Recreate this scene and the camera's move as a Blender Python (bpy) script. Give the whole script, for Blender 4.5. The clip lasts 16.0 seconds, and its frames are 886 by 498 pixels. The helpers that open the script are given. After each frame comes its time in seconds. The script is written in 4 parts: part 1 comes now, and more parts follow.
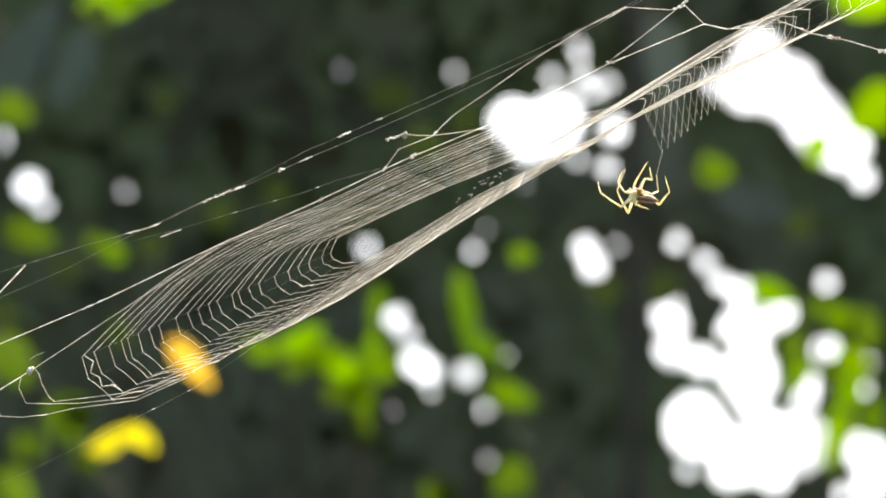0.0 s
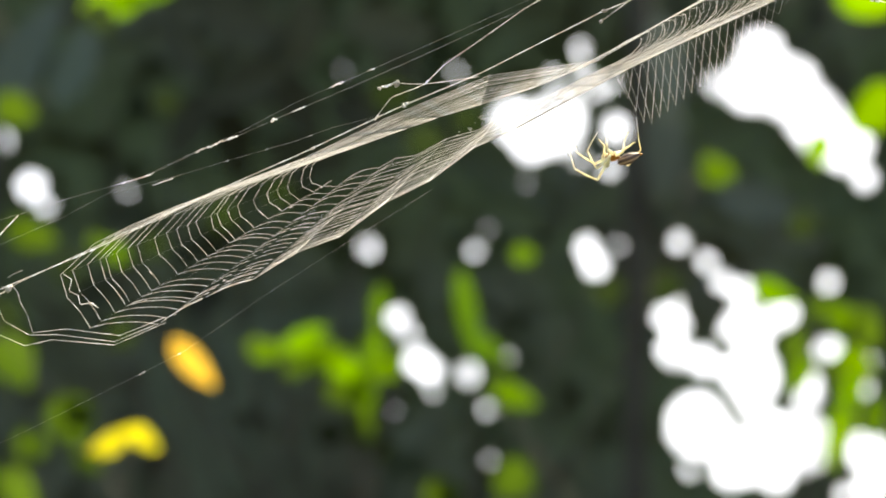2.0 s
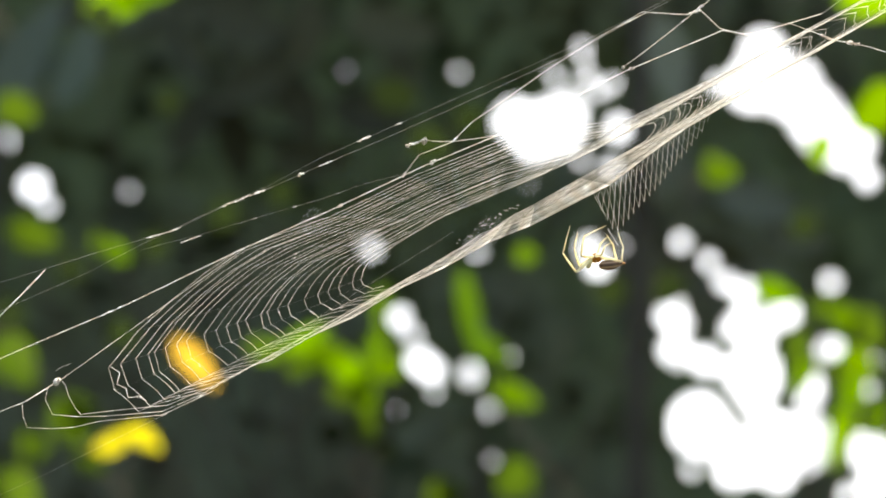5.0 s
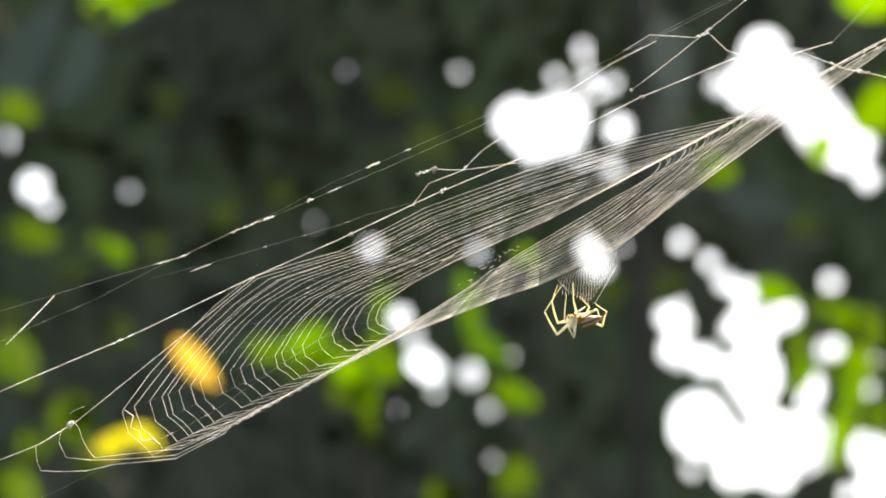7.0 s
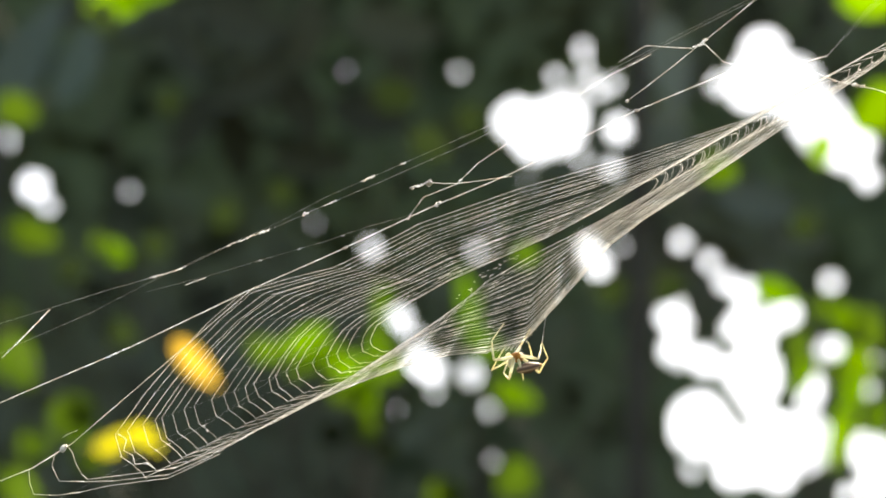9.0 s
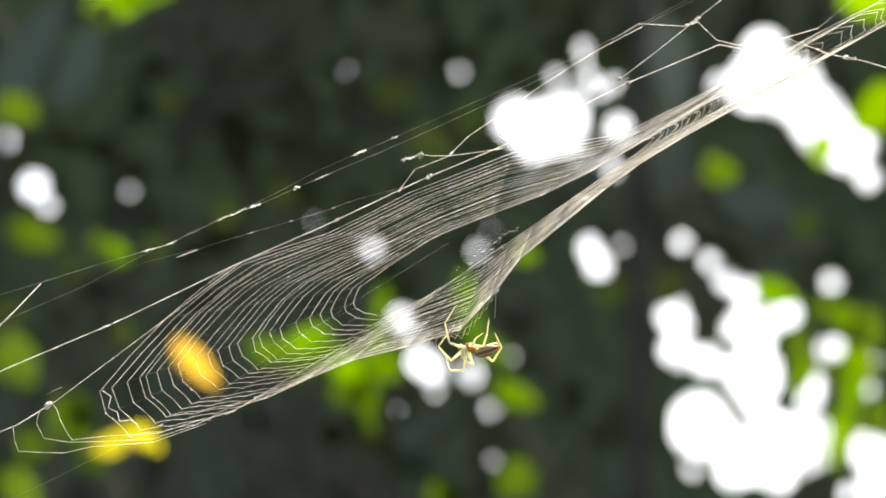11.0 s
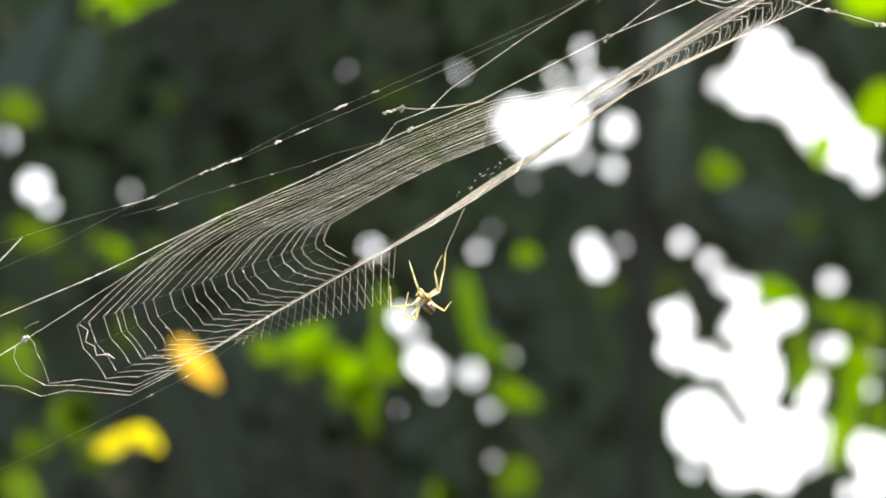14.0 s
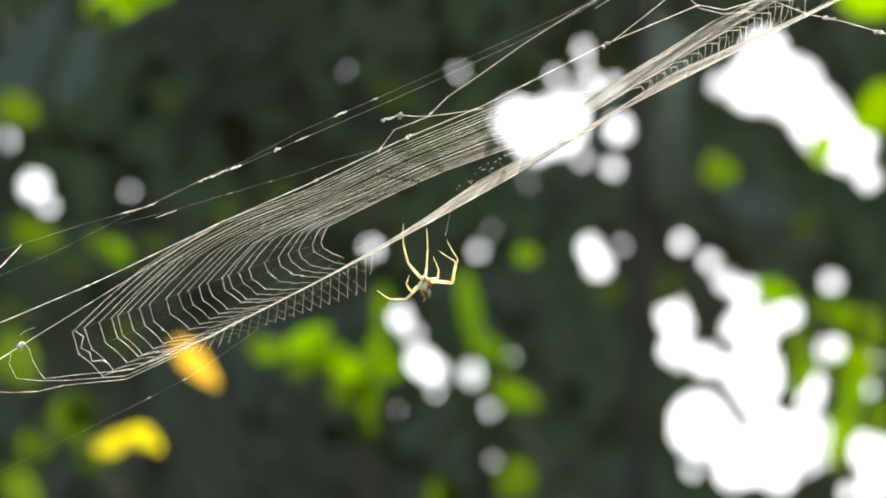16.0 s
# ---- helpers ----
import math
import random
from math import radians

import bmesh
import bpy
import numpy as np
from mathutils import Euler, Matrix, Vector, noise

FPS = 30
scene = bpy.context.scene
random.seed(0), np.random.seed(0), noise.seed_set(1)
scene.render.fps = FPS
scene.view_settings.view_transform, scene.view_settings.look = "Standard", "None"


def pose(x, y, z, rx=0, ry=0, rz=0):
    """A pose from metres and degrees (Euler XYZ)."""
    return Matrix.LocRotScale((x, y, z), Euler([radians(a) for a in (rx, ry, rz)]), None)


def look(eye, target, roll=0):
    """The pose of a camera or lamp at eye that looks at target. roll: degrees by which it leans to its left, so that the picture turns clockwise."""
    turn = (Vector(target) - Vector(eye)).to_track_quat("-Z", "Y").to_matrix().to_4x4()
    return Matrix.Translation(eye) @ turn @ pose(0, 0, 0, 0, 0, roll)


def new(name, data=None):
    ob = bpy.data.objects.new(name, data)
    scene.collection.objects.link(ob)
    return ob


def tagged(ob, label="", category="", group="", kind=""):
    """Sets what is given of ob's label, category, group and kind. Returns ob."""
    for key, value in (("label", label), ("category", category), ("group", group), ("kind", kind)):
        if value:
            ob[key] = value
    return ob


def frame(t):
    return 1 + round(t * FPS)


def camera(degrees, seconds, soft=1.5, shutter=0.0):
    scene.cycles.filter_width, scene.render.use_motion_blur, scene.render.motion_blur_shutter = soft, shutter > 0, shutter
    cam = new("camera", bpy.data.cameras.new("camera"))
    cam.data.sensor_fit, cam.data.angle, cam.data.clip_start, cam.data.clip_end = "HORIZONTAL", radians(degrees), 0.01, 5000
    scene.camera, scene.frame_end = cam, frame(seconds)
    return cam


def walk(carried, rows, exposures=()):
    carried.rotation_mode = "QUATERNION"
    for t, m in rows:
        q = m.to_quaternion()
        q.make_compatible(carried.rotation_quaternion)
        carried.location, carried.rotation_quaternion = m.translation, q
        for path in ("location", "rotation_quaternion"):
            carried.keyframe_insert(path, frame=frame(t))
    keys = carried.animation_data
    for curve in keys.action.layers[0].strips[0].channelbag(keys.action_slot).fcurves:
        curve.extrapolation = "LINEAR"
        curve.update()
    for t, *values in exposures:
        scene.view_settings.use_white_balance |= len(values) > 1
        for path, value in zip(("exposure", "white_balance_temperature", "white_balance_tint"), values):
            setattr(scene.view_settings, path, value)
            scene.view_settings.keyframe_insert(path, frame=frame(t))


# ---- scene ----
# The camera stands on a tripod 2 m from the web, looks up by 12 degrees and sags a hair to its left.
LENS, UP, EYE = 6.73, 12.0, Vector((0.0, 0.0, 1.5))
STEP = math.tan(radians(LENS / 2)) / 784          # sideways per unit of depth and picture step
cam = camera(LENS, 16.0, 1.75)
cam.data.dof.use_dof, cam.data.dof.focus_distance, cam.data.dof.aperture_fstop = True, 2.0, 28.5
cam.data.dof.aperture_blades = 0
DRIFT = ((0.0, -8.0), (0.5, -6.5), (1.5, -5.0), (2.5, -4.0), (3.5, -2.5), (6.5, 0.0), (9.0, 0.0), (12.5, 1.0), (16.0, 1.0))


def drift(t):
    return float(np.interp(t, [a for a, b in DRIFT], [b for a, b in DRIFT]))


walk(cam, [(t, pose(*EYE, 90 + UP, 0, math.degrees(off * STEP))) for t, off in DRIFT], [(0.0, 2.09, 8400, 4), (16.0, 2.09, 8400, 4)])
TURN = Euler((radians(90 + UP), 0, 0)).to_matrix()


def spot(x, y, d, t=7.0):
    """The place at depth d that lies on the line of sight (x, y) at time t."""
    return EYE + TURN @ Vector(((x - 784 - drift(t)) * STEP * d, (441 - y) * STEP * d, -d))


# ---- world and sun
SUN_UP, SUN_SIDE = 48.0, 22.0                     # degrees above the horizon, to the right of straight ahead
world = bpy.data.worlds.new("sky")
scene.world = world
world.use_nodes = True
sky = world.node_tree.nodes.new("ShaderNodeTexSky")
sky.sky_type, sky.sun_disc = "NISHITA", False
sky.sun_elevation, sky.sun_rotation = radians(SUN_UP), radians(SUN_SIDE)
sky.air_density, sky.dust_density = 0.55, 2.0
back = world.node_tree.nodes["Background"]
back.inputs["Strength"].default_value = 0.115
world.node_tree.links.new(sky.outputs[0], back.inputs[0])
sun = new("sun", bpy.data.lights.new("sun", "SUN"))
sun.data.energy, sun.data.angle, sun.data.color = 5.0, radians(0.5), (1.0, 0.95, 0.86)
to_sun = Vector((math.sin(radians(SUN_SIDE)) * math.cos(radians(SUN_UP)), math.cos(radians(SUN_SIDE)) * math.cos(radians(SUN_UP)), math.sin(radians(SUN_UP))))
sun.matrix_world = look(to_sun * 20, (0, 0, 0))


# ---- materials
def material(name):
    m = bpy.data.materials.new(name)
    m.use_nodes = True
    nt = m.node_tree
    return m, nt, nt.nodes["Principled BSDF"]


def ramp(nt, fac, stops):
    r = nt.nodes.new("ShaderNodeValToRGB")
    while len(r.color_ramp.elements) < len(stops):
        r.color_ramp.elements.new(0.5)
    for e, (p, c) in zip(r.color_ramp.elements, stops):
        e.position, e.color = p, (*c, 1)
    nt.links.new(fac, r.inputs[0])
    return r.outputs[0]


def noise_out(nt, scale, detail=3.0, space="Object"):
    tc, n = nt.nodes.new("ShaderNodeTexCoord"), nt.nodes.new("ShaderNodeTexNoise")
    n.inputs["Scale"].default_value, n.inputs["Detail"].default_value = scale, detail
    nt.links.new(tc.outputs[space], n.inputs["Vector"])
    return n.outputs["Fac"]


def bumped(nt, bsdf, fac, strength, distance):
    b = nt.nodes.new("ShaderNodeBump")
    b.inputs["Strength"].default_value, b.inputs["Distance"].default_value = strength, distance
    nt.links.new(fac, b.inputs["Height"])
    nt.links.new(b.outputs[0], bsdf.inputs["Normal"])


def leafy(name, dark, light, clear, scale=60.0):
    """A leaf: gloss above, light through the blade by the share clear."""
    m, nt, bsdf = material(name)
    col = ramp(nt, noise_out(nt, scale), ((0.3, dark), (0.7, light)))
    info, tone, hsv = nt.nodes.new("ShaderNodeObjectInfo"), nt.nodes.new("ShaderNodeMapRange"), nt.nodes.new("ShaderNodeHueSaturation")
    tone.inputs["To Min"].default_value, tone.inputs["To Max"].default_value = 0.6, 1.15
    nt.links.new(info.outputs["Random"], tone.inputs["Value"])
    nt.links.new(tone.outputs[0], hsv.inputs["Value"])
    nt.links.new(col, hsv.inputs["Color"])
    col = hsv.outputs[0]
    nt.links.new(col, bsdf.inputs["Base Color"])
    bsdf.inputs["Roughness"].default_value, bsdf.inputs["Specular IOR Level"].default_value = 0.6, 0.2
    bumped(nt, bsdf, noise_out(nt, scale * 4), 0.2, 0.002)
    tr, mix = nt.nodes.new("ShaderNodeBsdfTranslucent"), nt.nodes.new("ShaderNodeMixShader")
    nt.links.new(col, tr.inputs["Color"])
    mix.inputs[0].default_value = clear
    nt.links.new(bsdf.outputs[0], mix.inputs[1])
    nt.links.new(tr.outputs[0], mix.inputs[2])
    nt.links.new(mix.outputs[0], nt.nodes["Material Output"].inputs["Surface"])
    return m


def silk(name, colour, clear, low=0.75, scale=400.0):
    m, nt, bsdf = material(name)
    col = ramp(nt, noise_out(nt, scale), ((0.38, tuple(c * low ** (1 + 0.4 * i) for i, c in enumerate(colour))), (0.6, colour)))
    nt.links.new(col, bsdf.inputs["Base Color"])
    bsdf.inputs["Roughness"].default_value = 0.55
    tr, mix = nt.nodes.new("ShaderNodeBsdfTranslucent"), nt.nodes.new("ShaderNodeMixShader")
    nt.links.new(col, tr.inputs["Color"])
    mix.inputs[0].default_value = clear
    nt.links.new(bsdf.outputs[0], mix.inputs[1])
    nt.links.new(tr.outputs[0], mix.inputs[2])
    nt.links.new(mix.outputs[0], nt.nodes["Material Output"].inputs["Surface"])
    return m


SILK = silk("spider_silk", (0.85, 0.88, 0.92), 0.6)
SILK_DULL = silk("old_silk", (0.56, 0.58, 0.6), 0.5)
SILK_BEAD = silk("silk_tuft", (0.88, 0.9, 0.95), 0.55)
def shady(name, tones):
    """Leaves in deep shade: broad drifts of tone from plant to plant, fine mottling on each leaf."""
    m, nt, bsdf = material(name)
    broad = ramp(nt, noise_out(nt, 2.2, 2.0), tuple((p, c) for p, c in zip((0.32, 0.45, 0.57, 0.68), tones)))
    fine = ramp(nt, noise_out(nt, 45.0, 4.0), ((0.3, (0.92, 0.92, 0.92)), (0.7, (1.06, 1.06, 1.06))))
    mul = nt.nodes.new("ShaderNodeMix")
    mul.data_type, mul.blend_type = "RGBA", "MULTIPLY"
    mul.inputs[0].default_value = 1.0
    nt.links.new(broad, mul.inputs[6])
    nt.links.new(fine, mul.inputs[7])
    nt.links.new(mul.outputs[2], bsdf.inputs["Base Color"])
    bsdf.inputs["Roughness"].default_value = 0.6
    bumped(nt, bsdf, noise_out(nt, 150.0), 0.2, 0.002)
    return m


TONES = ((0.056, 0.098, 0.07), (0.064, 0.08, 0.05), (0.062, 0.098, 0.038), (0.07, 0.076, 0.054))
WOODS = shady("far_foliage", TONES)
SHADE = shady("shaded_leaf", TONES)
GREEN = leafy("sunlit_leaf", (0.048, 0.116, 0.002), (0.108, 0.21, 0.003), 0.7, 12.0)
# SOFT, OLIVE and DIM: the sunlit leaf again, less light put into the colour.
SOFT = leafy("painted_soft_lit_leaf", (0.034, 0.08, 0.002), (0.07, 0.138, 0.003), 0.7, 12.0)
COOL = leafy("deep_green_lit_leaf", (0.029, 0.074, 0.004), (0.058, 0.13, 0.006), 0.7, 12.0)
OLIVE = leafy("painted_half_lit_leaf", (0.027, 0.055, 0.004), (0.048, 0.09, 0.006), 0.6, 12.0)
YELLOW = leafy("yellow_leaf", (0.38, 0.35, 0.012), (0.5, 0.47, 0.02), 0.55, 12.0)
ORANGE = leafy("orange_leaf", (0.46, 0.28, 0.03), (0.6, 0.4, 0.06), 0.55, 12.0)


def plain(name, dark, light, scale, rough, bump=0.3, depth=0.004):
    m, nt, bsdf = material(name)
    nt.links.new(ramp(nt, noise_out(nt, scale, 6.0), ((0.3, dark), (0.7, light))), bsdf.inputs["Base Color"])
    bsdf.inputs["Roughness"].default_value = rough
    bumped(nt, bsdf, noise_out(nt, scale * 5), bump, depth)
    return m


GLOSSY = leafy("grey_green_leaf", (0.045, 0.075, 0.068), (0.075, 0.105, 0.097), 0.05, 10.0)
# Dark leaf whose deep shade is put into the colour.
DARK = leafy("painted_shade_leaf", (0.034, 0.041, 0.028), (0.052, 0.06, 0.04), 0.03, 10.0)
# Pale grey-green leaf with haze put into its colour.
HAZY = leafy("painted_haze_leaf", (0.085, 0.105, 0.09), (0.12, 0.14, 0.12), 0.05, 10.0)
# Leaf dimmed as if deep in shade: the shade is in its colour.
DIM = leafy("painted_dim_leaf", (0.011, 0.02, 0.006), (0.019, 0.032, 0.009), 0.6, 12.0)
BARK = plain("bark", (0.035, 0.032, 0.026), (0.065, 0.058, 0.046), 25.0, 0.9, 0.6, 0.01)
EARTH = plain("earth", (0.03, 0.025, 0.014), (0.06, 0.07, 0.03), 3.0, 0.95, 0.6, 0.03)


# ---- mesh helpers
def part(name, bm, mat, parent=None, label="", smooth=True):
    """Links a bmesh as one mesh object, under a thing or a part where one is given."""
    me = bpy.data.meshes.new(name)
    bm.to_mesh(me)
    bm.free()
    for p in me.polygons:
        p.use_smooth = smooth
    me.materials.append(mat)
    ob = new(name, me)
    if parent:
        ob.parent = parent
    return tagged(ob, label)


def tube(bm, points, radii, sides=5):
    """A tube along points, with a radius for each, closed at both ends."""
    points = [Vector(p) for p in points]
    rings, side = [], None
    for i, p in enumerate(points):
        way = (points[min(i + 1, len(points) - 1)] - points[max(i - 1, 0)]).normalized()
        if side is None:
            side = way.orthogonal().normalized()
        side = (side - way * side.dot(way)).normalized()
        other = way.cross(side)
        rings.append([bm.verts.new(p + (side * math.cos(a) + other * math.sin(a)) * radii[i]) for a in [2 * math.pi * k / sides for k in range(sides)]])
    for a, b in zip(rings, rings[1:]):
        for k in range(sides):
            bm.faces.new((a[k], a[(k + 1) % sides], b[(k + 1) % sides], b[k]))
    bm.faces.new(rings[0][::-1])
    bm.faces.new(rings[-1])


def egg(bm, centre, size, turn=None, u=12, v=8):
    m = Matrix.Translation(centre) @ (turn or Matrix.Identity(4)) @ Matrix.Diagonal((*size, 1))
    bmesh.ops.create_uvsphere(bm, u_segments=u, v_segments=v, radius=1, matrix=m)


def blade(bm, m, length, width, curl=0.15, n=8, bend=0.0):
    """A leaf blade with a folded midrib: it grows along x from the pose m."""
    def row(lift):
        rows = []
        for i in range(n + 1):
            s = i / n
            w = width / 2 * math.sin(math.pi * min(1, s ** 0.8)) ** 0.75 + width * 0.02
            x, z = s * length, -curl * length * s * s
            y = bend * length * math.sin(math.pi * s)
            rows.append([bm.verts.new(m @ Vector(p)) for p in ((x, y - w, z + 0.16 * w + lift), (x, y, z + lift), (x, y + w, z + 0.16 * w + lift))])
        return rows
    top = row(0.0)
    for a, b in zip(top, top[1:]):
        for k in (0, 1):
            bm.faces.new((a[k], b[k], b[k + 1], a[k + 1]))


# ---- ground and woods
bm = bmesh.new()
bmesh.ops.create_grid(bm, x_segments=60, y_segments=60, size=400)
for v in bm.verts:
    v.co.z = noise.noise(v.co * 0.05) * 0.2 * min(1, v.co.length / 20)
tagged(part("ground", bm, EARTH), "dark earth and low undergrowth under the trees", "ground", kind="structure")

# Gaps in the far foliage through which the sky shows: across, down, radius.
WIDE = 6.5
GAPS_TOP = ((915, 215, 38), (985, 222, 50), (945, 253, 32), (1005, 195, 30), (1030, 84, 8.5), (1034, 102, 9), (985, 135, 10), (1040, 140, 10), (1060, 162, 10), (1084, 148, 9.5), (1095, 228, 20), (1083, 298, 11.5), (1030, 282, 8),
            (1352, 92, 36), (1335, 150, 48), (1272, 150, 14), (1400, 157, 54), (1446, 209, 49), (1499, 257, 44), (1535, 315, 16), (1440, 254, 15))
GAPS_CHAIN = ((1044, 440, 17), (1058, 470, 19), (1205, 430, 13), (1255, 462, 12), (1285, 500, 15), (1320, 520, 23), (1470, 620, 22), (1470, 500, 12), (1535, 690, 11), (1542, 642, 9),
              (708, 562, 17), (728, 592, 12), (745, 640, 23), (765, 655, 19), (832, 662, 17), (768, 692, 6), (868, 725, 8.5), (872, 815, 5.7), (905, 632, 5), (702, 726, 3.2))
GAPS_LOW = ((1197, 560, 31), (1199, 620, 29), (1250, 640, 25), (1325, 590, 44), (1390, 555, 25), (1330, 665, 51), (1425, 690, 34), (1240, 752, 54), (1330, 785, 72), (1420, 785, 54),
            (1300, 830, 34), (1375, 835, 34), (1225, 832, 10), (1540, 800, 34), (1550, 850, 32), (1500, 875, 13))
GAPS_LEFT = ((655, 440, 14), (845, 445, 10), (60, 330, 23), (85, 365, 11), (12, 248, 10.5), (228, 340, 6.8), (612, 127, 3.6), (812, 127, 6), (557, 392, 4), (937, 322, 4), (870, 405, 4), (1098, 435, 6))
GAPS = tuple((x, y, r - (1.5 if r > 20 else 0)) for x, y, r in GAPS_TOP + GAPS_CHAIN + GAPS_LOW + GAPS_LEFT)
TWIGS = ((1225, 545, 1262, 605, 17), (1262, 605, 1305, 612, 13), (1200, 675, 1290, 688, 11), (1275, 690, 1318, 752, 17), (1385, 600, 1400, 700, 16))    # dark twigs that cross the gaps


def open_sky(x, y, grow=0.0):
    for a, b, c, d, w in TWIGS:
        s = max(0, min(1, ((x - a) * (c - a) + (y - b) * (d - b)) / ((c - a) ** 2 + (d - b) ** 2)))
        if math.hypot(x - a - s * (c - a), y - b - s * (d - b)) < w:
            return False
    return any((x - a) ** 2 + (y - b) ** 2 < (r + grow) ** 2 for a, b, r in GAPS)


def far_foliage():
    """One uneven wall of leaves, from the ground to above the view, with gaps in it."""
    xs = [-9000, -6000, -4000, -2500, -1500, -800, -400] + list(range(-100, 1670, 6)) + [1900, 2300, 3000, 4000, 5500, 7500, 10000]
    ys = [-430, -300, -200] + list(range(-100, 990, 6)) + [1200, 1600, 2200, 3000, 4500, 6000]
    bm = bmesh.new()
    grid = []
    for y in ys:
        line = []
        for x in xs:
            p = spot(x, y, WIDE + 0.014 * noise.noise(Vector((x / 130, y / 130, 0))) + 0.005 * noise.noise(Vector((x / 30, y / 30, 5))))
            p.z = max(p.z, -0.05)
            line.append(bm.verts.new(p))
        grid.append(line)
    for j in range(len(ys) - 1):
        for i in range(len(xs) - 1):
            if not open_sky((xs[i] + xs[i + 1]) / 2, (ys[j] + ys[j + 1]) / 2):
                bm.faces.new((grid[j][i], grid[j + 1][i], grid[j + 1][i + 1], grid[j][i + 1]))
    bmesh.ops.delete(bm, geom=[v for v in bm.verts if not v.link_faces], context="VERTS")
    return bm


tagged(part("far_foliage", far_foliage(), WOODS, smooth=False), "dense dark green foliage in shade with gaps of bright sky", "foliage", kind="stuff")


# ---- the web: how its rim and its inner opening sway, time by time
TIMES = (0, 0.5, 1, 1.5, 2, 2.5, 3, 3.5, 4, 6.5, 7, 7.5, 8, 8.5, 9, 11.5, 12, 12.5, 13, 13.5, 14, 14.5, 15, 15.5, 16)
SWAY = {}
# the upper frame thread
SWAY["fx"] = (714, 742, 719, 703, 700, 701, 720, 735, 735, 769, 767, 772, 766, 762, 758, 738, 732, 727, 718, 712, 709, 709, 711, 724, 706)
SWAY["fy"] = (284, 306, 260, 217, 193, 214, 234, 253, 266, 337, 345, 364, 366, 369, 369, 307, 291, 273, 266, 251, 237, 241, 257, 282, 250)
# the bridge threads above it
SWAY["bx"] = (514, 539, 516, 502, 501, 502, 521, 534, 535, 568, 565, 570, 564, 562, 557, 537, 531, 526, 518, 512, 508, 510, 513, 521, 507)
SWAY["by"] = (292, 308, 263, 222, 204, 224, 240, 257, 273, 339, 346, 363, 368, 371, 370, 312, 297, 278, 274, 258, 243, 248, 265, 282, 256)
# the knot at the low end
SWAY["kx"] = (60, 93, 51, 31, 22, 46, 68, 86, 91, 129, 131, 135, 126, 126, 119, 85, 80, 73, 64, 57, 51, 46, 33, 76, 43)
SWAY["ky"] = (652, 681, 602, 527, 507, 553, 587, 609, 629, 736, 748, 770, 782, 783, 790, 695, 680, 652, 639, 613, 597, 590, 586, 682, 608)
# the innermost turn at its low end
SWAY["ix"] = (582, 622, 562, 562, 545, 565, 590, 612, 622, 655, 662, 662, 660, 658, 652, 615, 608, 585, 575, 565, 570, 565, 552, 610, 565)
SWAY["iy"] = (450, 500, 425, 350, 315, 362, 400, 435, 455, 555, 565, 595, 600, 605, 605, 520, 505, 465, 460, 440, 425, 405, 408, 515, 430)
# the lower rim at 350, 600, 850, 1050 and 1250 across
SWAY["a"] = (655, 680, 620, 575, 540, 580, 615, 655, 660, 770, 790, 815, 815, 820, 820, 735, 725, 700, 698, 650, 632, 612, 567, 695, 607)
SWAY["b"] = (532, 548, 515, 455, 420, 468, 497, 535, 540, 632, 650, 685, 685, 690, 692, 640, 630, 588, 550, 510, 490, 478, 432, 568, 480)
SWAY["c"] = (370, 415, 352, 308, 265, 298, 342, 382, 390, 520, 540, 555, 568, 575, 600, 470, 450, 412, 384, 365, 349, 338, 314, 434, 345)
SWAY["d"] = (255, 310, 255, 205, 155, 192, 222, 278, 275, 455, 465, 490, 480, 475, 455, 325, 310, 270, 235, 220, 208, 195, 185, 314, 228)
SWAY["e"] = (132, 200, 155, 110, 55, 85, 130, 142, 150, 290, 318, 330, 325, 325, 318, 195, 178, 145, 110, 95, 85, 85, 75, 190, 95)
# the inner opening: its lower side at 700, 850 and 1050, and 70 past its tip, its upper side at 700 and 1000
SWAY["n"] = (432, 488, 410, 355, 300, 350, 405, 430, 450, 570, 590, 622, 622, 625, 625, 530, 520, 475, 455, 430, 425, 418, 375, 500, 420)
SWAY["o"] = (345, 400, 325, 285, 230, 270, 320, 365, 375, 485, 495, 522, 525, 522, 510, 452, 432, 393, 352, 338, 331, 321, 290, 380, 320)
SWAY["p"] = (245, 298, 243, 187, 130, 172, 210, 265, 263, 366, 374, 403, 402, 397, 398, 308, 296, 258, 226, 212, 200, 186, 178, 268, 220)
SWAY["q"] = (460, 502, 432, 372, 320, 370, 412, 440, 455, 578, 585, 612, 612, 615, 620, 543, 530, 500, 492, 468, 464, 455, 430, 496, 462)
SWAY["u"] = (370, 428, 345, 285, 240, 275, 320, 360, 370, 500, 510, 545, 545, 545, 540, 430, 415, 370, 350, 338, 325, 320, 335, 425, 340)
SWAY["v"] = (245, 310, 230, 175, 135, 165, 195, 240, 240, 370, 375, 410, 405, 405, 405, 310, 300, 255, 235, 220, 205, 200, 205, 300, 225)
# the loose fringe under the rim, where the spider works: two ends and the lowest point
SWAY["g"] = (1140, 1215, 1130, 1110, 1090, 1110, 1115, 1105, 1095, 985, 985, 955, 905, 890, 830, 620, 600, 540, 470, 420, 400, 375, 330, 350, 320)
SWAY["h"] = (1400, 1480, 1400, 1390, 1400, 1400, 1400, 1420, 1370, 1092, 1092, 1085, 1045, 1035, 1010, 870, 830, 800, 770, 750, 700, 695, 665, 720, 660)
SWAY["lx"] = (1172, 1235, 1195, 1155, 1145, 1125, 1145, 1155, 1130, 1032, 1040, 1040, 985, 975, 925, 800, 770, 745, 705, 730, 690, 690, 645, 705, 650)
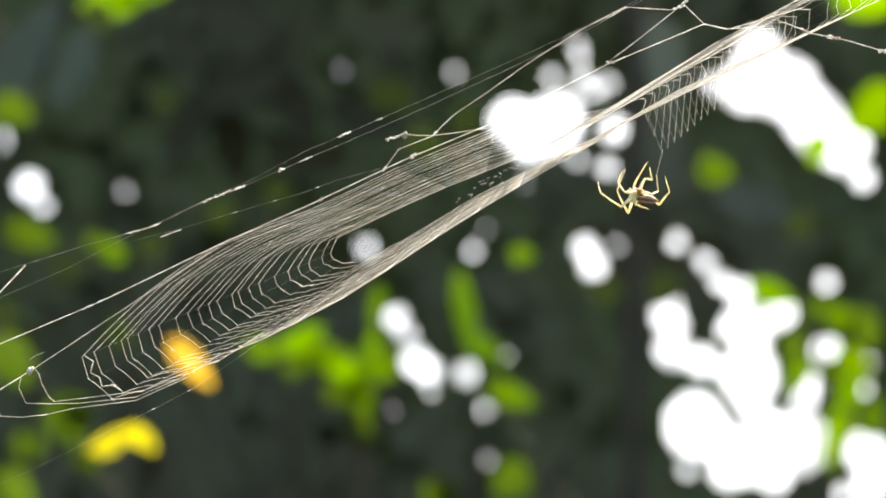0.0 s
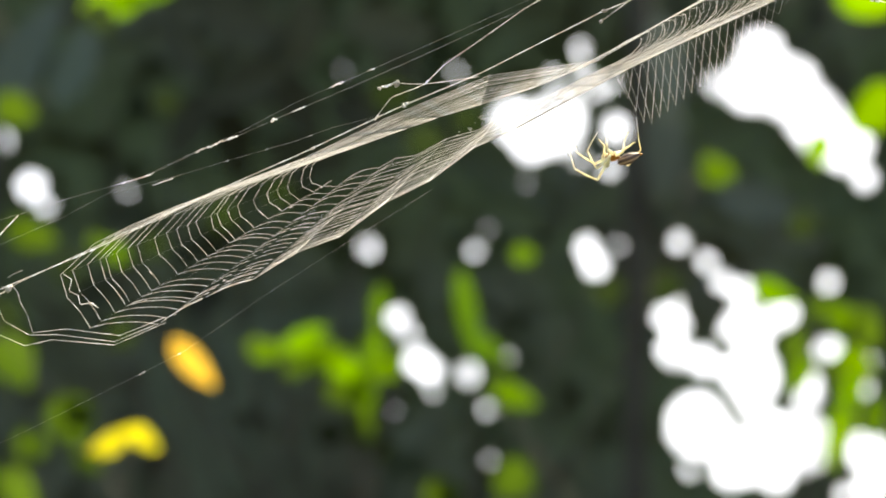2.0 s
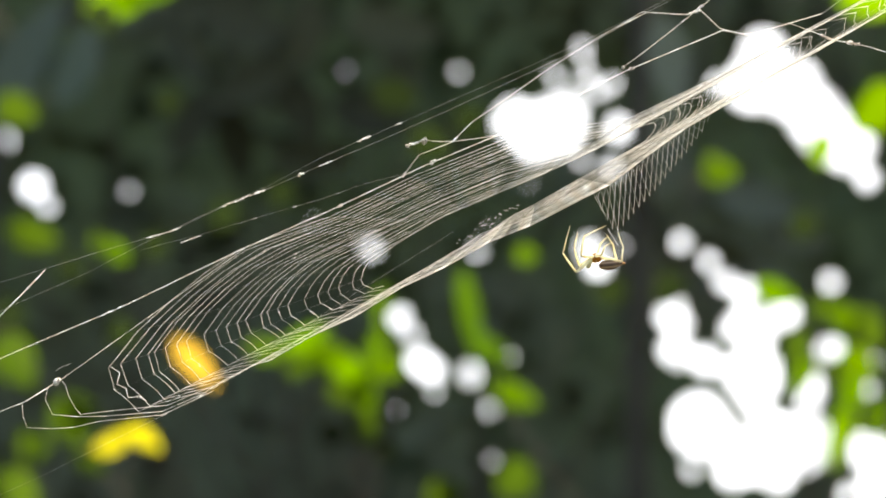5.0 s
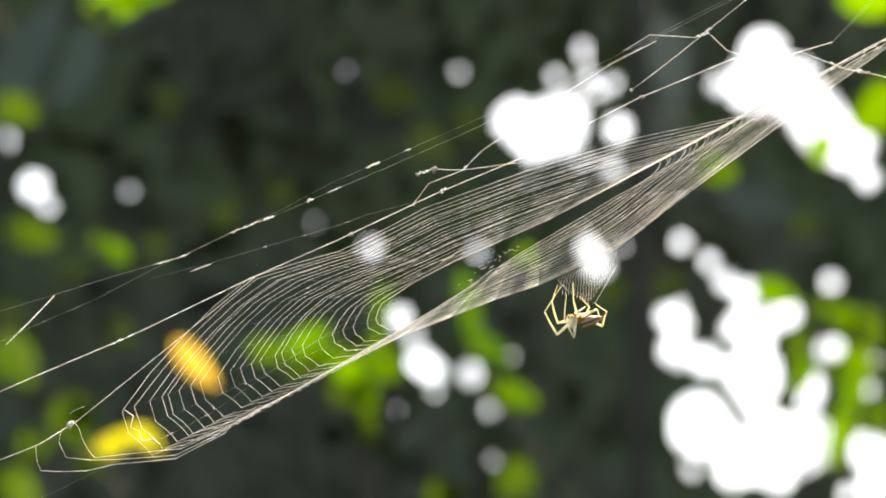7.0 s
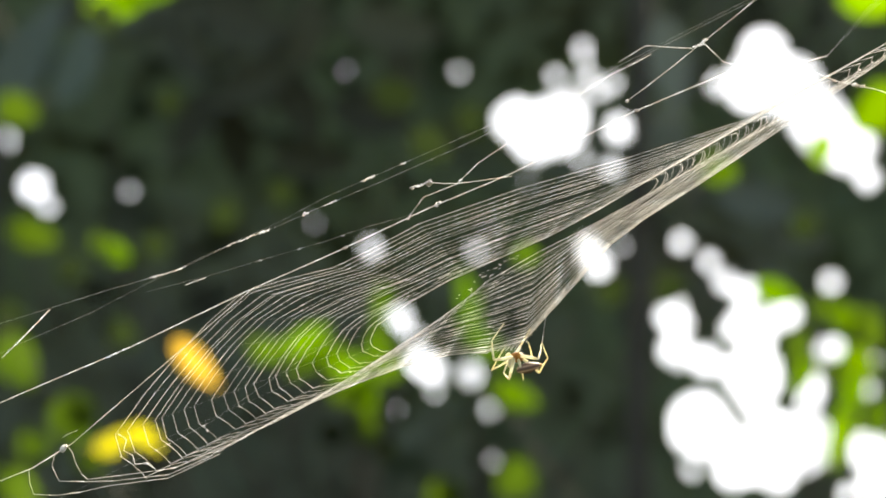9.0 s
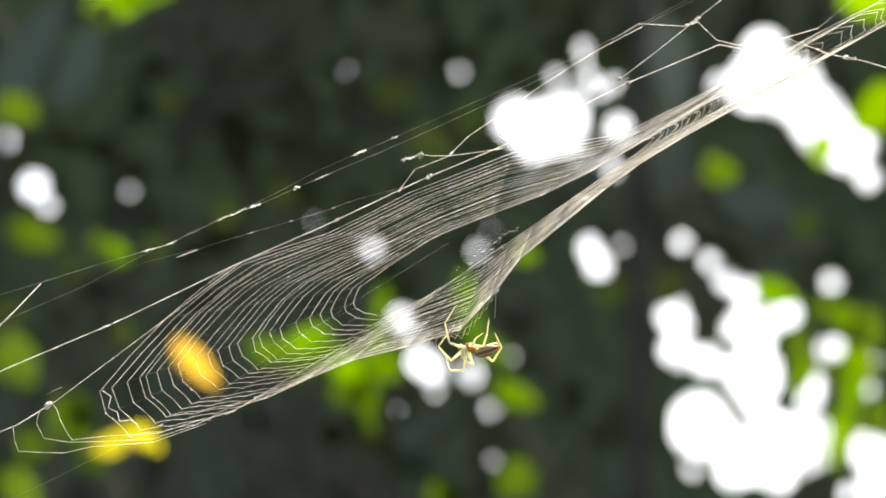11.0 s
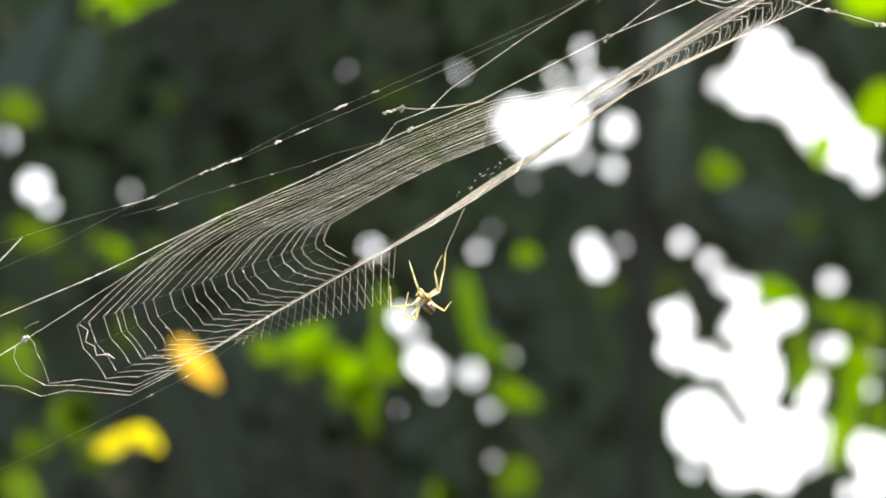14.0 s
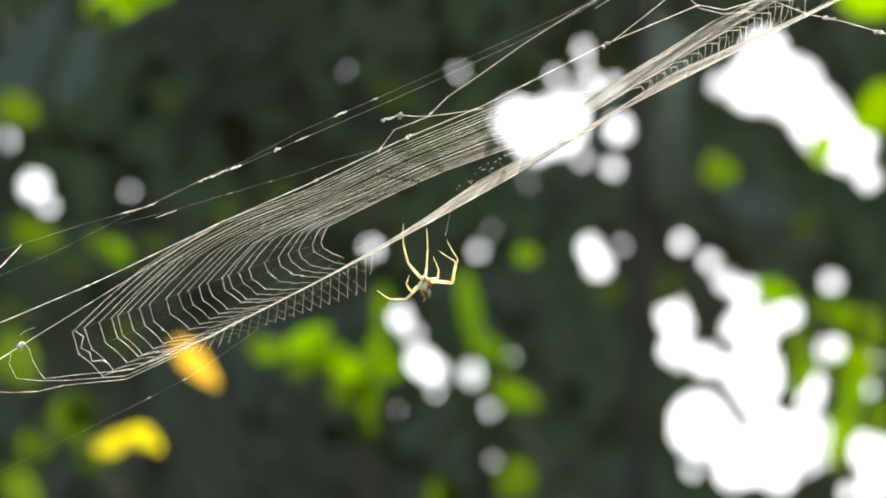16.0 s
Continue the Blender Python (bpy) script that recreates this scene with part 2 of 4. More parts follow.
SWAY["ly"] = (270, 345, 285, 272, 225, 255, 310, 335, 360, 495, 540, 530, 572, 572, 610, 592, 580, 545, 575, 495, 532, 535, 465, 606, 510)
BEATS = tuple(sorted(TIMES + (4.6, 5.25, 5.9, 9.6, 10.25, 10.9)))


def smooth(v, t):
    """A value at time t, smooth through its values at TIMES."""
    n = len(TIMES)
    i = max(0, min(n - 2, int(np.searchsorted(TIMES, t, side="right")) - 1))
    h = TIMES[i + 1] - TIMES[i]

    def slope(k):
        a, b = max(k - 1, 0), min(k + 1, n - 1)
        return (v[b] - v[a]) / (TIMES[b] - TIMES[a])
    s = (t - TIMES[i]) / h
    return ((1 + 2 * s) * (1 - s) ** 2 * v[i] + s * (1 - s) ** 2 * h * slope(i) + s * s * (3 - 2 * s) * v[i + 1] + s * s * (s - 1) * h * slope(i + 1))


def at(name, t):
    """A sway curve at time t."""
    return smooth(SWAY[name], t)


def bowed(x, xs, ys):
    """A line through few points, smooth, straight past its ends."""
    if x <= xs[0]:
        return ys[0] + (x - xs[0]) * (ys[1] - ys[0]) / (xs[1] - xs[0])
    if x >= xs[-1]:
        return ys[-1] + (x - xs[-1]) * (ys[-1] - ys[-2]) / (xs[-1] - xs[-2])
    i = max(k for k in range(len(xs) - 1) if xs[k] <= x)
    sl = [(ys[min(k + 1, len(xs) - 1)] - ys[max(k - 1, 0)]) / (xs[min(k + 1, len(xs) - 1)] - xs[max(k - 1, 0)]) for k in (i, i + 1)]
    h = xs[i + 1] - xs[i]
    s = (x - xs[i]) / h
    return (1 + 2 * s) * (1 - s) ** 2 * ys[i] + s * (1 - s) ** 2 * h * sl[0] + s * s * (3 - 2 * s) * ys[i + 1] + s * s * (s - 1) * h * sl[1]


def droop(t):
    """How far the high end hangs below its place on the frame."""
    return at("e", t) - at("fy", t) + 152


def pull(t):
    """Where the spider's weight draws the lower rim down to a point: across, down and how strongly."""
    return tuple(float(np.interp(t, (6.9, 7.5, 8, 8.5, 9, 11.5, 12, 12.5), v)) for v in ((985, 998, 981, 985, 928, 800, 795, 780), (485, 522, 576, 572, 603, 582, 568, 540), (0, 1, 1, 1, 1, 0.9, 0.4, 0)))


def rim(x, t):
    y = edge(x, t)
    px, py, w = pull(t)
    if w > 0:
        off = (x - px) / (150 if x < px else 120)
        y += w * (py - edge(px, t)) * max(0, 1 - abs(off)) ** 1.2
    return y


def edge(x, t):
    return bowed(x, (350, 600, 850, 1050, 1250, 1520), (at("a", t), at("b", t), at("c", t), at("d", t), at("e", t), at("fy", t) - 268 + 0.35 * droop(t)))


def shift(t):
    return at("fx", t) - 714, at("fy", t) - 284


def lift(t):
    """How far a gust lifts the turns at the low end."""
    return float(np.interp(t, (0, 0.5, 1, 1.5, 2, 3, 4, 6.5, 9, 11.5), (0, 3, 3, 9, 11, 9, 8, 3, 2, 0)))


def spokes(t):
    """The spokes of the web at time t, going round from the high end: inner and outer end, each across, down and nearness."""
    dx, dy = shift(t)
    kx, ky, ix, iy = at("kx", t), at("ky", t), at("ix", t), at("iy", t)
    o, p, q, u, v = (at(k, t) for k in "opquv")

    def low(x):
        return bowed(x, (ix + 14, ix + 70, 850, 1050), (iy + 20, q, o, p))

    def high(x):
        return bowed(x, (ix + 12, 765, 1000, 1130), (iy - 28, u - 28, v, 0.5 * (v + p) - 72))
    s, r, sag = 0.5 * dx, droop(t), max(0, dy)     # sag: how far the slack outer turns hang below the frame
    px, py, w = pull(t)
    f = max(0, min(1, (px - 810) / 100))           # which spoke the spider hangs from
    low_x, mid_x = (x + s + w * share * (px - x - s) for x, share in ((770, 1 - f), (920, f)))
    out = [
        ((1146 + s, 0.45 * low(1146 + s) + 0.55 * high(1146 + s), 0.0), (1600 + dx, 0.45 * rim(1585 + dx, t) + 0.55 * (-80 + dy + 0.42 * r), 0.0)),
        ((1126 + s, high(1126 + s), 0.2), (1570 + dx, -76 + dy + 0.42 * r, 0.3)),
        ((1040 + s, high(1040 + s), 0.35), (1270 + dx, 74 + dy + 0.55 * r, 0.7)),
        ((950 + s, high(950 + s), 0.4), (1072 + dx, 140 + dy + 0.3 * r + 55 * (1 - min(1, max(0, r) / 135) ** 2), 0.9)),
        ((860 + s, high(860 + s), 0.4), (880 + dx, 226 + dy + 0.28 * sag, 1.0)),
        ((790 + s, high(790 + s), 0.4), (700 + dx, 300 + dy + 0.15 * sag, 1.0)),
        ((ix + 135, high(ix + 135), 0.35), (550 + dx, 372 + dy + 0.2 * sag, 0.9)),
        ((ix + 66, high(ix + 66), 0.25), (390 + dx, 432 + dy, 0.7)),
        ((ix + 12, iy - 28, 0.1), (0.45 * (390 + dx) + 0.55 * (kx + 105), 0.5 * (432 + dy) + 0.5 * (ky - 20) - 18, 0.4)),
        ((ix, iy, 0.0), (kx + 90, ky - 22, 0.0)),
        ((ix + 4, iy + 11, -0.1), (kx + 102, ky + 18, -0.2)),
        ((ix + 20, low(ix + 20), -0.2), (kx + 142, 0.6 * (ky + 40) + 0.4 * rim(kx + 150, t), -0.35)),
        ((ix + 62, low(ix + 62), -0.25), (kx + 260, rim(kx + 260, t), -0.5)),
        ((ix + 120, low(ix + 120), -0.3), (455 + s, rim(455 + s, t), -0.7)),
        ((ix + 190, low(ix + 190), -0.35), (610 + s, rim(610 + s, t), -0.85)),
        ((850 + s, low(850 + s), -0.4), (low_x, rim(low_x, t), -1.0)),
        ((930 + s, low(930 + s), -0.4), (mid_x, rim(mid_x, t), -1.0)),
        ((1010 + s, low(1010 + s), -0.4), (1060 + s, rim(1060 + s, t), -0.9)),
        ((1070 + s, low(1070 + s), -0.35), (1200 + s, rim(1200 + s, t), -0.7)),
        ((1130 + s, low(1130 + s), -0.2), (1560 + dx, rim(1560 + dx, t), -0.3)),
    ]
    fine = []                                      # each turn in two lengths from spoke to spoke, bent at the spokes
    for i, q in enumerate(out):
        fine.append(q)
        if 5 <= i <= 8 or 11 <= i <= 15 or i >= 17 or i <= 1:
            ring = (out[i - 1], q, out[(i + 1) % len(out)], out[(i + 2) % len(out)])
            half = [[(-a + 9 * b + 9 * c - d) / 16 for a, b, c, d in zip(*(r[e] for r in ring))] for e in (0, 1)]
            if 6 <= i <= 11:                       # taut between the spokes
                taut = [[(b + c) / 2 for b, c in zip(q[e], out[i + 1][e])] for e in (0, 1)]
                half = [[a + 0.5 * (b - a) for a, b in zip(h_, t_)] for h_, t_ in zip(half, taut)]
            if 8 <= i <= 15:                       # the wind lifts the turns between the spokes
                half[0][1] -= 0.6 * lift(t)
                half[1][1] -= lift(t)
            fine.append((tuple(half[0]), tuple(half[1])))
    return fine


BELLY = 0.04
DEEP = -0.03                                       # half the depth of the web: its top leans towards the camera


def web_spot(p, t):
    return spot(p[0], p[1], 2.0 + DEEP * p[2], t)


def thread_pose(a, b):
    """A pose at the middle of a and b, its x axis from a to b."""
    x = (b - a).normalized()
    y = (TURN @ Vector((0.12, 0.2, 1.0))).cross(x).normalized()
    m = Matrix((x, y, x.cross(y))).transposed().to_4x4()
    m.translation = (a + b) / 2
    return m


MOVES = []                                         # (object, its rows): handed to walk() at the end


def thread(name, ends, mat, thick, parent, label="", reach_at=0.6, hang=False, sides=4, bow=0.0):
    """A straight stretch of silk that follows its two ends; ends(t) gives them. It keeps its length; hang: its second end is held true."""
    pairs = [ends(t) for t in BEATS]
    reach = sorted((b - a).length for a, b in pairs)
    length = reach[min(len(reach) - 1, int(len(reach) * reach_at))]
    bm = bmesh.new()
    if bow:
        tube(bm, [(s * length, bow * length * (1 - 4 * s * s), 0) for s in (-0.5, -0.25, 0, 0.25, 0.5)], [thick] * 5, sides)
    else:
        tube(bm, [(-0.505 * length, 0, 0), (0.505 * length, 0, 0)], [thick] * 2, sides)
    if hang:
        pairs = [(b - (b - a).normalized() * length, b) for a, b in pairs]
    ob = part(name, bm, mat, parent, label)
    home = parent.location if parent else Vector()
    MOVES.append((ob, [(t, Matrix.Translation(-home) @ thread_pose(a, b)) for t, (a, b) in zip(BEATS, pairs)]))
    return ob


def sliding(name, ends, mat, thick, parent, pieces, label=""):
    """A stretch of silk in pieces that slide along one another as its ends draw apart or together."""
    most = max((b - a).length for a, b in (ends(t) for t in BEATS)) / pieces
    made = []
    for i in range(pieces):
        f = i / (pieces - 1)

        def held(t):
            a, b = ends(t)
            way, free = (b - a).normalized(), (b - a).length - most
            return a + way * free * f, a + way * (free * f + most)
        made.append(thread(name, held, mat, thick, parent, label))
    return made


SLIDE = random.Random(17)


def elastic(name, ends, mat, thick, parent):
    """A straight stretch of silk; where its ends draw well apart it is made of two pieces that slide along one another."""
    reach = [(b - a).length for a, b in (ends(t) for t in BEATS)]
    most, least = max(reach), min(reach)
    if most < 1.07 * least:
        thread(name, ends, mat, thick, parent, reach_at=0.8)
        return
    share = SLIDE.uniform(1.02 - 0.98 * least / most, 0.98 * least / most)
    for far in (False, True):
        piece = most * (1.02 - share if far else share)

        def held(t):
            a, b = ends(t)
            way = (b - a).normalized() * piece
            return (b - way, b) if far else (a, a + way)
        thread(name, held, mat, thick * (0.93 if far else 1.0), parent)


def orb_web():
    web = new("orb_web")
    web.location = spot(850, 320, 2.0)
    tagged(web, "large slanting orb web of pale silk lit from behind", "spider web")
    turns = 23
    table = {t: spokes(t) for t in BEATS}
    rnd = random.Random(4)
    # each turn sits a little unevenly; the inner turns lie closer together
    share = [((k + 0.4 * rnd.uniform(-1, 1)) / (turns - 1)) for k in range(turns)]
    count = len(table[0])
    wob = {(k, j): rnd.uniform(-1, 1) * (0.01 if abs(table[0][j][1][2]) > 0.6 else 0.0035) for k in range(turns) for j in range(count)}

    def node(k, j, t):
        j %= count
        a, b = table[t][j]
        q = share[k] + wob[k, j]
        if b[2] < -0.5:                            # along the lower rim the turns crowd outwards
            q = 1 - (1 - min(q, 1)) ** (1 + 0.6 * min(1, (-b[2] - 0.5) / 0.3))
        elif b[2] > 0.6:                           # on the upper side inwards
            q = max(q, 0) ** 1.2
        return web_spot([a[i] + (b[i] - a[i]) * q for i in range(3)], t)
    girth = [rnd.uniform(0.000046, 0.00008) for k in range(turns)]
    # wind bellies the turns between the spokes at the low end
    bows = [BELLY if table[0][j][1][2] < -0.15 and table[0][j][1][0] < 470 else 0.0 for j in range(count)]
    for k in range(turns):
        for j in range(count):
            if rnd.random() < 0.012:
                continue                           # a torn stretch
            low = table[0][j][1][2]
            thick = 0.0001 if k == turns - 1 and low < -0.45 else girth[k] * rnd.uniform(0.93, 1.07) * (0.82 if low > 0.5 else 1.0)

            def stretch(t):
                return node(k, j, t), node(k, j + 1, t)
            if low < -0.6 or (k == turns - 1 and not bows[j]):
                elastic("spiral_thread", stretch, SILK, thick, web)
            else:
                thread("spiral_thread", stretch, SILK, thick, web, bow=bows[j], reach_at=0.85 if k == turns - 1 else 0.6)
    # along the lower rim finer lengths lie between the turns and make a thin sheet
    for k in range(18):
        q = (k + rnd.uniform(0.2, 0.8)) / 18
        for j in range(count):
            if table[0][j][1][2] < -0.6 and table[0][(j + 1) % count][1][2] < -0.6:
                def sheet(t):
                    return tuple(web_spot([a[i] + (b[i] - a[i]) * q for i in range(3)], t) for a, b in (table[t][j], table[t][j + 1]))
                elastic("sheet_thread", sheet, SILK, 0.00003, web)
    for j in range(count):
        for lo, hi in ((0, 0.5), (0.5, 1.0)):
            def ends(t):
                a, b = table[t][j]
                return tuple(web_spot([a[i] + (b[i] - a[i]) * q for i in range(3)], t) for q in (lo, hi))
            thread("spoke_thread", ends, SILK_DULL, 0.000016, web)
    # close rungs between the two sides of the high end
    for k in range(21):
        q = 0.01 + 0.028 * k + rnd.uniform(-0.002, 0.002)

        def rung(t):
            (a, b), (c, d) = table[t][2], table[t][-2]
            return tuple(web_spot([e[i] + (f[i] - e[i]) * p for i in range(3)], t) for e, f, p in ((a, b, q + 0.055), (c, d, q)))
        thread("cross_thread", rung, SILK, rnd.uniform(0.000034, 0.00005), web, bow=0.08)
    # the fringe: short rungs from the rim down to a sagging edge, crossing one another
    rungs = 22

    def fringe(s, t):
        g, h, lx, ly = (at(k, t) for k in ("g", "h", "lx", "ly"))
        x = g + (h - g) * s
        y = rim(x, t)
        m = max(0.06, min(0.94, (lx - g) / (h - g)))
        f = (s / m) ** 0.9 if s < m else ((1 - s) / (1 - m)) ** 0.55
        xb = g + (lx - g) * s / m if s < m else lx + (h - lx) * (s - m) / (1 - m)
        yb = y + (ly - rim(lx, t)) * f
        return (x, y, -0.9), (xb, yb, -1.0)
    for k in range(rungs):
        s = (k + 0.5) / rungs
        for lean in (-0.03, 0.1):
            def ends(t):
                return web_spot(fringe(min(1, max(0, s - lean)), t)[0], t), web_spot(fringe(s, t)[1], t)
            sliding("fringe_thread", ends, SILK, 0.000058 if lean < 0 else 0.00003, web, 3)
    # loops at the low end, slack and wide
    def loop(points, thick):
        for a, b in zip(points, points[1:]):
            thread("outer_loop", lambda t: (web_spot(a(t), t), web_spot(b(t), t)), SILK, thick, web)

    def k(dx, dy, near=0.0):
        return lambda t: (at("kx", t) + dx, at("ky", t) + dy, near)

    def r(dx, up, near=-0.4):
        return lambda t: (at("kx", t) + dx, rim(at("kx", t) + dx, t) + up, near)

    def mid(dx, dy, near=-0.2):
        return lambda t: (at("kx", t) + dx, at("ky", t) + dy + 0.5 * (rim(at("kx", t) + 180, t) - at("ky", t) - 57), near)
    loop((k(0, 0), k(9, 10), k(14, 28), k(26, 50), mid(36, 59), mid(95, 52), r(190, -12), r(270, -6)), 0.000082)
    loop((k(0, 0), k(-22, 13), k(-27, 35), k(-14, 62), mid(30, 63), mid(80, 62), r(180, -6), r(250, -1)), 0.000082)
    loop((k(-24, 15), k(-68, 42), k(-66, 66), k(-59, 85), k(-20, 87), mid(22, 82), mid(70, 71), r(180, 0), r(270, 4)), 0.000082)
    # crumbs of old silk along the inner opening
    for i in range(26):
        x, dy, ln, up = rnd.uniform(800, 915), rnd.uniform(-20, 2), rnd.uniform(1.5, 6), rnd.uniform(-4, 4)

        def ends(t):
            y = bowed(x, (700, 850, 1050), (at("n", t), at("o", t), at("p", t))) + dy - 4
            return web_spot((x, y, -0.3), t), web_spot((x + ln, y + up, -0.3), t)
        thread("silk_crumb", ends, SILK_BEAD, rnd.uniform(0.00005, 0.00012), web)
    # bright specks where turns are stuck together
    for i in range(40):
        ring, j, q = rnd.randrange(turns), rnd.randrange(count), rnd.random()

        def ends(t):
            a, b = node(ring, j, t), node(ring, j + 1, t)
            p_ = a.lerp(b, q)
            return p_, p_ + (b - a).normalized() * 0.0007
        thread("silk_knot", ends, SILK_BEAD, rnd.uniform(0.0001, 0.0002), web)
    return web


WEB = orb_web()


def strand(name, label, points, follow, thick, mat=None, beads=(), near=1.08):
    """One long rigid strand through points, which sways with the frame ("f") or the low knot ("k"). beads: tufts of old silk on it, from where to where along it."""
    mat = mat or SILK_DULL
    world_pts = [spot(x, y, 2.0 + DEEP * near, 0.0) for x, y in points]
    home = world_pts[len(points) // 2].copy()
    bm = bmesh.new()
    tube(bm, [p - home for p in world_pts], [thick] * len(points), 5)
    ob = part(name, bm, mat, WEB, label)
    total = [0.0]
    for a, b in zip(world_pts, world_pts[1:]):
        total.append(total[-1] + (b - a).length)
    rnd = random.Random(len(points) * 31 + int(points[0][0]))
    for lo, hi, fat in beads:
        bm = bmesh.new()
        path, radii, n = [], [], 15
        for i in range(n):
            s = (lo + (hi - lo) * i / (n - 1)) * total[-1]
            k = max(j for j in range(len(total) - 1) if total[j] <= s + 1e-9)
            path.append(world_pts[k].lerp(world_pts[k + 1], (s - total[k]) / (total[k + 1] - total[k])) - home + Vector([rnd.uniform(-0.6, 0.6) * fat for _ in range(3)]))
            radii.append(fat * rnd.choice((0.3, 0.5, 0.8, 1.1)) * (0.4 if i in (0, n - 1) else 1))
        tube(bm, path, radii, 6)
        part("silk_tuft", bm, SILK_BEAD, ob, "bright tuft of matted silk")
    fx, fy = {"f": ("fx", "fy"), "b": ("bx", "by"), "l": ("kx", "ky"), "r": ("fx", "fy"), "k": ("kx", "ky")}[follow]
    x0, y0 = points[len(points) // 2]
    rows, share = [], {"l": 0.45, "r": 0.8}.get(follow, 1.0)
    for t in BEATS:
        p = spot(x0 + (at(fx, t) - at(fx, 0)) * share, y0 + (at(fy, t) - at(fy, 0)) * share, 2.0 + DEEP * near, t)
        rows.append((t, Matrix.Translation(p - WEB.location)))
    MOVES.append((ob, rows))
    return ob


T1, T2 = 0.00011, 0.00008
strand("frame_thread", "taut pale frame thread along the top of the web", [(-120, 662), (0, 609), (180, 533), (390, 432), (545, 364), (714, 284), (862, 222), (1073, 115), (1245, 43), (1290, 52), (1420, 14)], "f", T1 * 0.95, SILK,
       [(0.445, 0.450, 0.0004), (0.553, 0.559, 0.0005), (0.17, 0.20, 0.00022), (0.29, 0.30, 0.0002), (0.785, 0.79, 0.0004)], 1.0)
strand("bridge_thread", "long bridge thread with clumps of old silk", [(-60, 500), (45, 468), (140, 438), (270, 401), (370, 353), (443, 325), (515, 293), (640, 240), (760, 187), (900, 122), (1005, 72), (1110, 14), (1240, -52), (1400, -130)], "b", T1 * 0.36, SILK_DULL,
       [(0.185, 0.227, 0.0002), (0.277, 0.310, 0.0003), (0.310, 0.329, 0.00035), (0.369, 0.375, 0.0004), (0.394, 0.411, 0.0002)])
strand("bridge_thread", "thin bridge thread beside the first", [(-60, 556), (0, 527), (120, 475), (215, 425), (270, 399), (370, 351), (440, 321), (540, 268), (640, 225), (760, 172), (905, 108), (1005, 62), (1090, 20), (1150, -12), (1300, -88)], "b", T2 * 0.36, SILK_DULL,
       [(0.483, 0.501, 0.0003), (0.532, 0.541, 0.0002)])
strand("stub_thread", "short bright thread of twisted silk", [(-40, 556), (0, 517), (45, 470)], "b", T1 * 1.4, SILK)
strand("loose_thread", "broken bit of silk beside the bridge threads", [(284, 420), (302, 413), (320, 407)], "f", T1 * 0.9, SILK_BEAD)
strand("loose_thread", "faint slack thread between bridge and frame", [(215, 432), (330, 402), (430, 372), (540, 340), (600, 318), (700, 292)], "f", T2 * 0.3, None, [(0.4, 0.42, 0.00012), (0.55, 0.565, 0.0001), (0.71, 0.72, 0.00012)])
strand("forked_thread", "kinked thread tying the bridge to the frame", [(677, 303), (706, 264), (732, 254), (765, 241), (800, 206), (860, 165), (935, 112), (1030, 52), (1108, 12)], "f", T1 * 0.75, SILK, [(0.0, 0.02, 0.0003), (0.22, 0.235, 0.0003)])
strand("forked_thread", "thread with a clump of old silk at its end", [(683, 248), (700, 243), (716, 238), (740, 240), (765, 240), (800, 236), (862, 227)], "f", T2, SILK, [(0.0, 0.09, 0.0005), (0.09, 0.2, 0.00035), (0.17, 0.2, 0.0007)])
strand("forked_thread", "pale thread rising from the frame", [(1073, 112), (1110, 85), (1160, 46), (1212, 4), (1260, -34), (1400, -150)], "r", T1 * 0.75, SILK, [(0.000, 0.011, 0.0004), (0.397, 0.431, 0.0004)])
strand("forked_thread", "kinked thread with clumps of old silk near its top", [(1060, 42), (1108, 13), (1188, 18), (1212, 10), (1245, 42), (1285, 52), (1340, 48)], "r", T1 * 0.75, SILK, [(0.46, 0.53, 0.0004)])
strand("frame_thread", "beaded thread trailing off from the high end", [(1360, 30), (1440, 60), (1500, 72), (1568, 92), (1640, 112)], "f", T1 * 0.8, SILK, [(0.2, 0.28, 0.0004), (0.38, 0.45, 0.0005), (0.7, 0.76, 0.0005)])
strand("anchor_thread", "anchor thread running to the low knot", [(-80, 722), (0, 690), (36, 668), (60, 653), (74, 643)], "k", T1 * 0.8, SILK, [(0.84, 0.88, 0.0007)], 0.3)
sliding("anchor_thread", lambda t: (web_spot((at("kx", t) + 10, at("ky", t) - 6, 0.3), t), web_spot((405 + shift(t)[0], 424 + shift(t)[1], 1.0), t)), SILK, T1 * 0.8, WEB, 3, "thread from the low knot up to the frame")
strand("loose_thread", "fuzzy loose silk above the low knot", [(52, 637), (62, 630), (78, 624)], "k", T2, SILK_DULL)
strand("loose_thread", "crumpled silk at the low turns", [(150, 630), (165, 640), (160, 660), (176, 668), (180, 684), (200, 682), (212, 690)], "k", T1, SILK, [(0.82, 0.9, 0.0004)], 0.0)
strand("anchor_thread", "faint anchor thread below the web", [(-60, 885), (60, 830), (130, 795), (280, 720), (345, 686), (480, 592), (620, 502), (780, 402)], "l", T2 * 0.3, SILK_DULL, [(0.37, 0.385, 0.00012), (0.45, 0.455, 0.00015)], -1.2)


# long lines that tie the web to the shrubs beside it
low_tie = spot(-386, 441, 5.3)
low_tie.z = 1.42
for (x, y), foot in (((1420, 14), spot(1700, -160, 5.4)), ((-120, 662), low_tie + Vector((0.03, 0.02, 0.0)))):

    def tied(t):
        dx, dy = shift(t)
        return web_spot((x + dx, y + dy, 1.0), t), foot
    thread("anchor_thread", tied, SILK_DULL, 0.00008, WEB, "", 1.0)


# ---- the spider
STRAW = silk("straw_leg", (0.92, 0.9, 0.68), 0.55, 0.76, 420.0)
PALE = silk("pale_straw", (0.94, 0.94, 0.78), 0.5, 0.78, 420.0)
